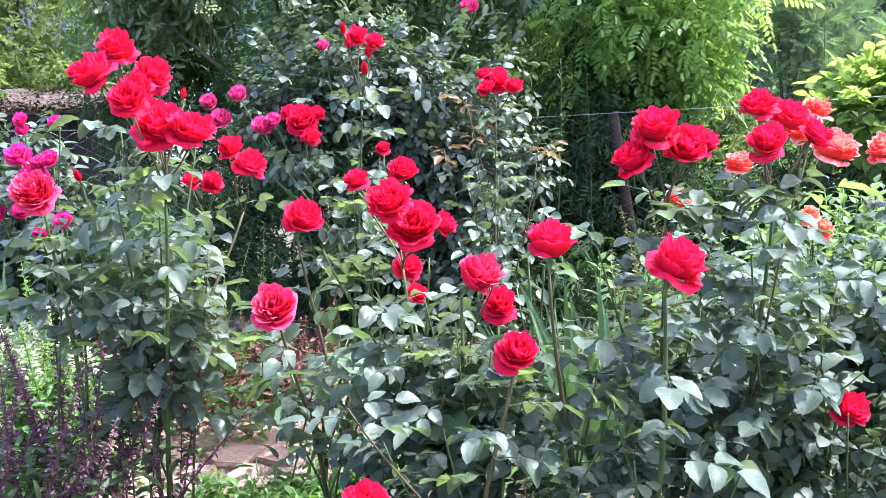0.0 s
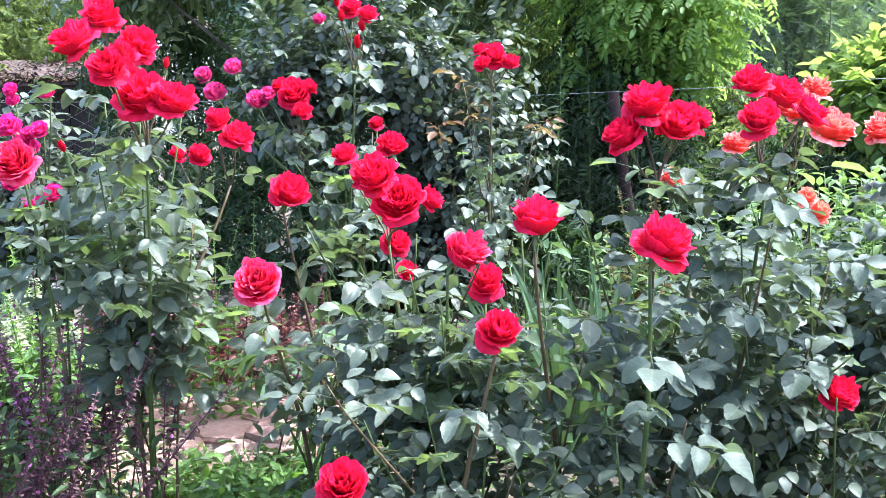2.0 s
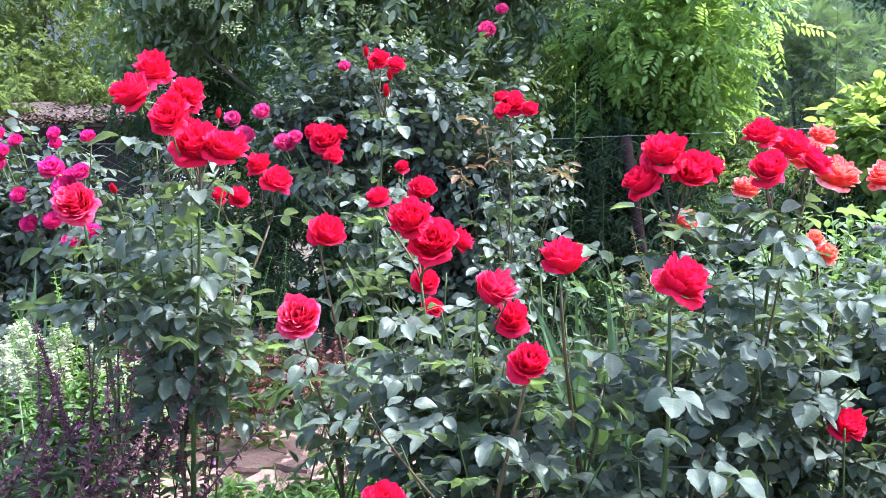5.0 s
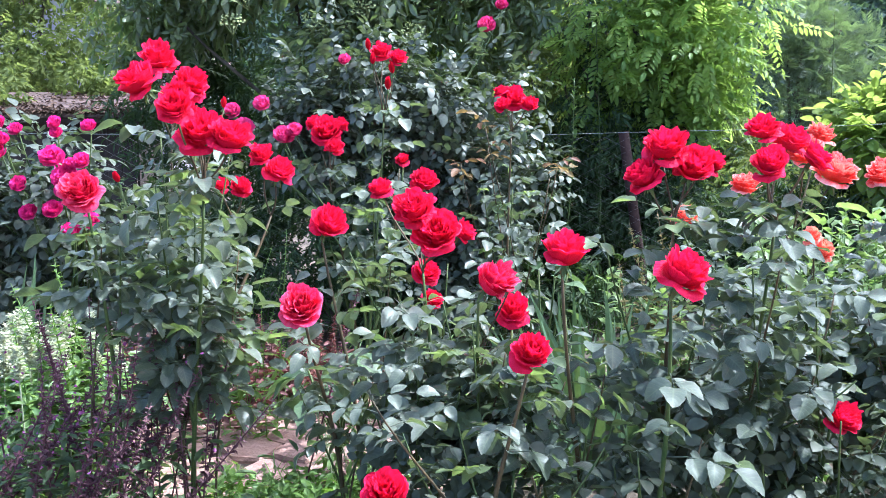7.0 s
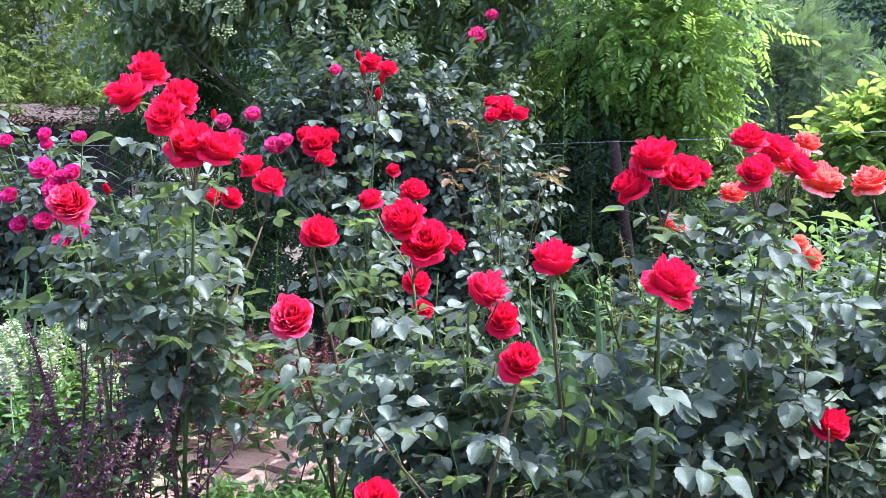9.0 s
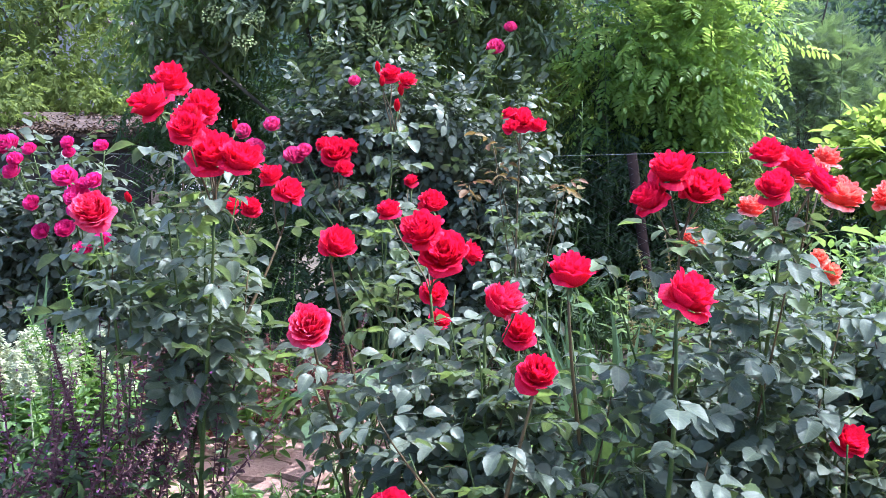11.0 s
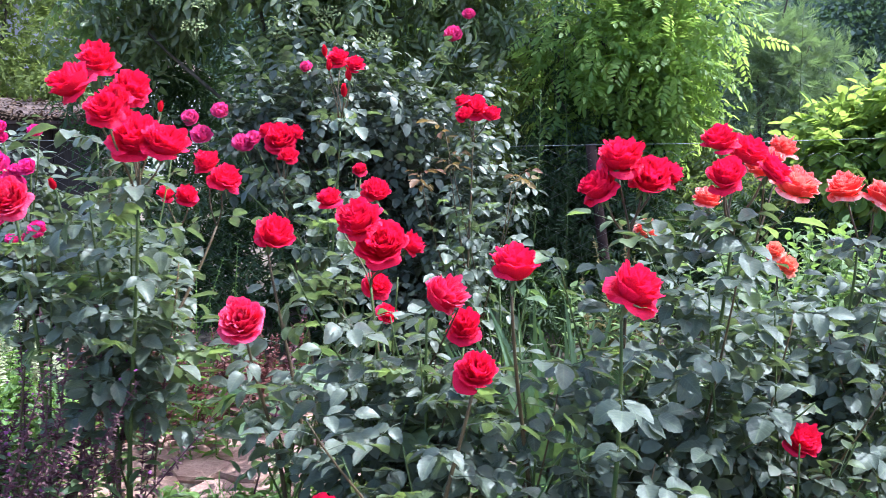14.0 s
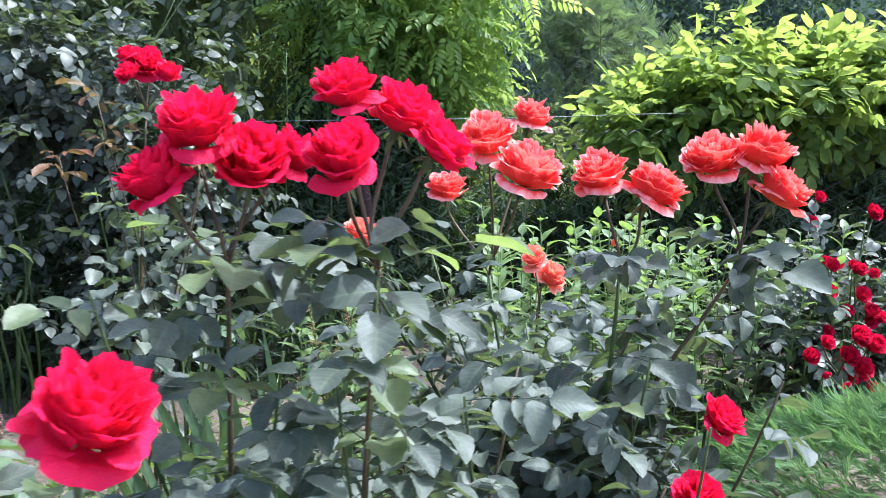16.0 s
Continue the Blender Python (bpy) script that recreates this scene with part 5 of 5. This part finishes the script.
def lily_patch(place, stems, height, label, seed, spread, near=13):
    """Upright stems with narrow pointed leaves all the way up; those at the front with leaves of their own, the rest joined."""
    rng = random.Random(seed)
    patch = tagged(holder("phlox_clump", place), label, "perennial", "leafy perennials")
    blades = [mesh_of("leaf", *blade_data(0.105 * (1.0 - 0.1 * q), 0.032, 4, 0.3, 0.35, blunt=0.38), LILY_LEAF) for q in range(5)]
    stalk = tube_data([(0, 0, height * t) for t in (0, 0.5, 1.0)], [0.004, 0.003, 0.002], 5)
    stalk_mesh = mesh_of("stem", *stalk, LILY_LEAF)

    def leaf_poses():
        for j in range(22):
            yield min(4, j // 5), Matrix.Translation((0, 0, height * (0.15 + 0.87 * j / 22))) @ pose(0, 0, 0, 25 + 25 * j / 26 + rng.uniform(-15, 15), 0, j * 137.5 + rng.uniform(-20, 20))
    feet = sorted((rng.uniform(-1, 1) * spread[1], rng.uniform(-1, 1) * spread[0]) for _ in range(stems))
    rest = []
    for i, (dy, dx) in enumerate(feet):
        m = Matrix.Translation(Vector(place) + Vector((dx, dy, -0.01))) @ pose(0, 0, 0, rng.gauss(0, 6), rng.gauss(0, 6), rng.uniform(0, 360)) @ Matrix.Scale(rng.uniform(0.8, 1.08), 4)
        if i < near:
            stem = put("stem", stalk_mesh, patch, m)
            for q, lm in leaf_poses():
                ob = new("leaf", blades[q])
                ob.parent, ob.matrix_basis = stem, lm
        else:
            rest.append(([m @ Vector(v) for v in stalk[0]], stalk[1]))
            for q, lm in leaf_poses():
                v, f = blade_data(0.105 * (1.0 - 0.1 * q), 0.032, 4, 0.3, 0.35, blunt=0.38)
                rest.append(([m @ lm @ p for p in v], f))
    if rest:
        put("foliage", mesh_of("foliage", *merged(rest), LILY_LEAF), patch, kind="stuff")
    return patch


lily_patch((1.6, 3.7, 0), 46, 0.86, "leafy green perennials with narrow pointed leaves", 71, (0.42, 0.3))
lily_patch((2.3, 3.9, 0), 34, 0.8, "leafy green perennials with narrow pointed leaves", 72, (0.35, 0.3))
lily_patch((0.95, 3.6, 0), 14, 0.6, "leafy green perennials with narrow pointed leaves", 73, (0.3, 0.25))


def juniper(place, label, seed):
    bush = tagged(holder("juniper", place), label, "juniper")
    rng = np.random.default_rng(seed)
    n = 7400
    a = rng.random(n) * 2 * math.pi
    r = np.sqrt(rng.random(n))
    x, y = r * np.cos(a) * 0.78, r * np.sin(a) * 0.68
    z = 0.46 * (1 - r ** 2 * 0.75) * (0.75 + 0.3 * rng.random(n))
    pts = np.stack([x, y, z], axis=1) + np.array(place)
    fwd = np.stack([x * 1.2 - 0.5, y * 1.0 - 0.2, 0.55 + 0 * x], axis=1) + rng.normal(size=(n, 3)) * 0.28
    twig = merged([blade_data(0.028, 0.0022, 2, 0.3, 0.1, m=pose(0, 0.013 * j, 0, 10 * (j % 2), 0, s * 17)) for j in range(3) for s in (-1, 1)] + [blade_data(0.07, 0.003, 2, 0.3, 0.1)])
    put("foliage", cloud("foliage", [twig], pts, axes_for(fwd, rng.normal(size=(n, 3)) + [0, 0, 1]), rng.uniform(0.8, 1.5, n), JUNIPER_LEAF, rng), bush, kind="stuff")
    for i in range(7):
        w = i * 0.9
        put("branch", mesh_of("branch", *tube_data(bend(place, Vector(place) + Vector((0.45 * math.cos(w), 0.36 * math.sin(w), 0.28)), 0.3, 6), [0.012, 0.011, 0.01, 0.008, 0.006, 0.004, 0.003], 6), BARK), bush)
    return bush


juniper((2.2, 2.6, 0), "soft green spreading juniper", 81)


def weeds():
    """Clover, grass and small weeds on the ground between the bushes."""
    rng = np.random.default_rng(91)
    n = 12500
    pts = np.stack([rng.uniform(-2.4, 2.8, n), rng.uniform(1.1, 4.4, n), rng.random(n) ** 1.5 * 0.09 + 0.012], axis=1)
    lump = np.array([noise.noise((p[0] * 2.2, p[1] * 2.2, 5)) for p in pts])
    on_path = (np.abs(pts[:, 0] + 0.85) < 0.55) & (np.abs(pts[:, 1] - 2.98) < 0.42)
    keep = (lump > -0.12) & (~on_path | (rng.random(n) < 0.16))
    pts = pts[keep]
    edge = np.stack([rng.uniform(-0.8, -0.25, 1500), rng.uniform(2.2, 2.54, 1500), rng.random(1500) ** 1.3 * 0.12 + 0.012], axis=1)
    pts = np.concatenate([pts, edge])
    n = len(pts)
    fwd = rng.normal(size=(n, 3)) * [1, 1, 0.4] + [0, 0, 0.5]
    clover = merged([blade_data(0.022, 0.02, 3, 0.2, 0.2, m=pose(0, 0, 0, 0, 0, a)) for a in (0, 120, 240)])
    grass = blade_data(0.11, 0.005, 4, 0.3, 0.4, blunt=0.3)
    oval = blade_data(0.045, 0.02, 4, 0.25, 0.3)
    ob = put("weeds", cloud("weeds", [clover, oval, grass], pts, axes_for(fwd, rng.normal(size=(n, 3)) * 0.3 + [0, 0, 1]), rng.uniform(0.7, 1.3, n), WEED_LEAF, rng), None)
    tagged(ob, "low green clover, grass and weeds", "weeds", kind="stuff")


weeds()


def flower_head(rng):
    """A flat elder flower head of many tiny florets."""
    parts = []
    for i in range(60):
        r, w = 0.075 * math.sqrt(rng.random()), rng.uniform(0, 6.28)
        m = pose(r * math.cos(w), r * math.sin(w), 0.02 - 2.2 * r * r + rng.uniform(-0.008, 0.008), rng.uniform(-40, 40), rng.uniform(-40, 40), rng.uniform(0, 360))
        parts.append(blade_data(0.016, 0.014, 2, 0.2, 0.1, m=m))
    parts += [tube_data([(0, 0, -0.1), (0.05 * math.cos(i * 1.05), 0.05 * math.sin(i * 1.05), 0)], [0.002, 0.001], 4) for i in range(6)]
    return merged(parts)


UMBEL = plant("elder_flower", (0.22, 0.26, 0.09), (0.36, 0.38, 0.17), 0.6, 0.3, (0.4, 0.45, 0.15), 0.2, island=True)
HEADS = [mesh_of("flower_head", *flower_head(random.Random(i)), UMBEL) for i in range(3)]
hr = random.Random(8)
for x, y, z in ((-1.31, 5.2, 2.0), (-1.36, 5.12, 1.85), (-0.58, 5.2, 1.94), (-1.02, 5.2, 2.09), (-0.28, 5.25, 1.8), (-0.88, 5.15, 1.86), (-1.58, 5.25, 2.03), (0.05, 5.4, 2.05)):
    put("flower_head", HEADS[hr.randrange(3)], elder, Matrix.Translation((x, y + 0.05, z)) @ pose(0, 0, 0, 50 + hr.uniform(-15, 15), hr.uniform(-20, 20), hr.uniform(-20, 20)), "flat pale green flower head")


TALL_WEED_LEAF = plant("tall_weed_leaf", (0.035, 0.055, 0.024), (0.07, 0.1, 0.045), 0.5, 0.4, (0.24, 0.38, 0.08), 0.22, scale=40)


def tall_weed(place, height, seed, label):
    """A tall thin stem with narrow leaves all the way up."""
    rng = random.Random(seed)
    weed = tagged(holder("tall_weed", place), label, "weed", "tall weeds at the fence")
    base = Vector(place)
    pts = bend(base, base + Vector((rng.uniform(-0.06, 0.06), 0, height)), 0.5, 10, Vector((rng.uniform(-0.05, 0.05), 0, 0)))
    put("stem", mesh_of("stem", *tube_data(pts, [0.006 - 0.0045 * i / 11 for i in range(11)], 6), CANE), weed)
    blade = mesh_of("leaf", *blade_data(0.085, 0.012, 4, 0.25, 0.35, blunt=0.36), TALL_WEED_LEAF)
    for i in range(70):
        t = 0.15 + 0.85 * i / 70
        p = pts[min(9, int(t * 10))].lerp(pts[min(10, int(t * 10) + 1)], t * 10 % 1)
        put("leaf", blade, weed, Matrix.Translation(p) @ pose(0, 0, 0, 20 + rng.uniform(-15, 35), 0, i * 137.5) @ Matrix.Scale(rng.uniform(0.8, 1.3) * (1.15 - 0.5 * t), 4))
    return weed


tall_weed((0.87, 5.2, 0), 1.85, 1, "tall thin weed with narrow leaves by the fence")
tall_weed((0.6, 4.85, 0), 1.5, 2, "tall thin weed with narrow leaves by the fence")
tall_weed((2.75, 6.3, 0), 2.2, 3, "tall thin weed with narrow leaves beyond the fence")


def broad_plant(place, count, size, height, seed, label):
    """A clump of large soft leaves on upright stalks."""
    rng = random.Random(seed)
    clump = tagged(holder("broad_leaf_plant", place), label, "perennial", "broad-leaved plants")
    base = Vector(place)
    for i in range(count):
        w = i * 2.4 + rng.uniform(-0.4, 0.4)
        tip = base + Vector((0.1 * math.cos(w), 0.1 * math.sin(w), height * rng.uniform(0.55, 1.0)))
        put("stalk", mesh_of("stalk", *tube_data(bend(base, tip, 0.6, 5), [0.004] * 6, 5), CANE), clump)
        m = Matrix.Translation(tip) @ pose(0, 0, 0, rng.uniform(-35, 25), rng.uniform(-20, 20), math.degrees(w) - 90)
        v, f, g = toothed_blade(size * rng.uniform(0.8, 1.2), size * 0.62, rng, m, 9, 0.4, 0.3, 0.2)
        put("leaf", mesh_of("leaf", v, f, BROAD_LEAF, grid=g), clump)
    return clump


BROAD_LEAF = plant("broad_leaf", (0.05, 0.085, 0.04), (0.085, 0.125, 0.06), 0.5, 0.35, (0.28, 0.42, 0.1), 0.18, scale=40, relief=0.4, veins=0.3)
broad_plant((-0.42, 2.72, 0), 10, 0.17, 0.52, 1, "clump of large dark green leaves behind the roses")
broad_plant((0.33, 3.2, 0), 7, 0.085, 0.66, 2, "clump of soft green crinkled leaves behind the roses")
broad_plant((-0.15, 2.75, 0), 8, 0.15, 0.5, 3, "clump of large dark green leaves behind the roses")
salvia((-0.82, 3.12, 0), 8, 0.86, WEED_LEAF, WEED_LEAF, "upright yellow-green herb with fine leaves", 67, spread=0.16, petal=0.02, low=0.3, group="herbs")
salvia((-1.35, 2.75, 0), 10, 0.72, WEED_LEAF, WEED_LEAF, "upright yellow-green herb with fine leaves", 68, spread=0.2, petal=0.034, low=0.3, group="herbs")
salvia((0.86, 3.65, 0), 5, 0.86, WITHER_LEAF, WITHER_LEAF, "brownish herb with withered leaves near the fence", 69, spread=0.14, petal=0.034, low=0.3, group="herbs", leafy=30)
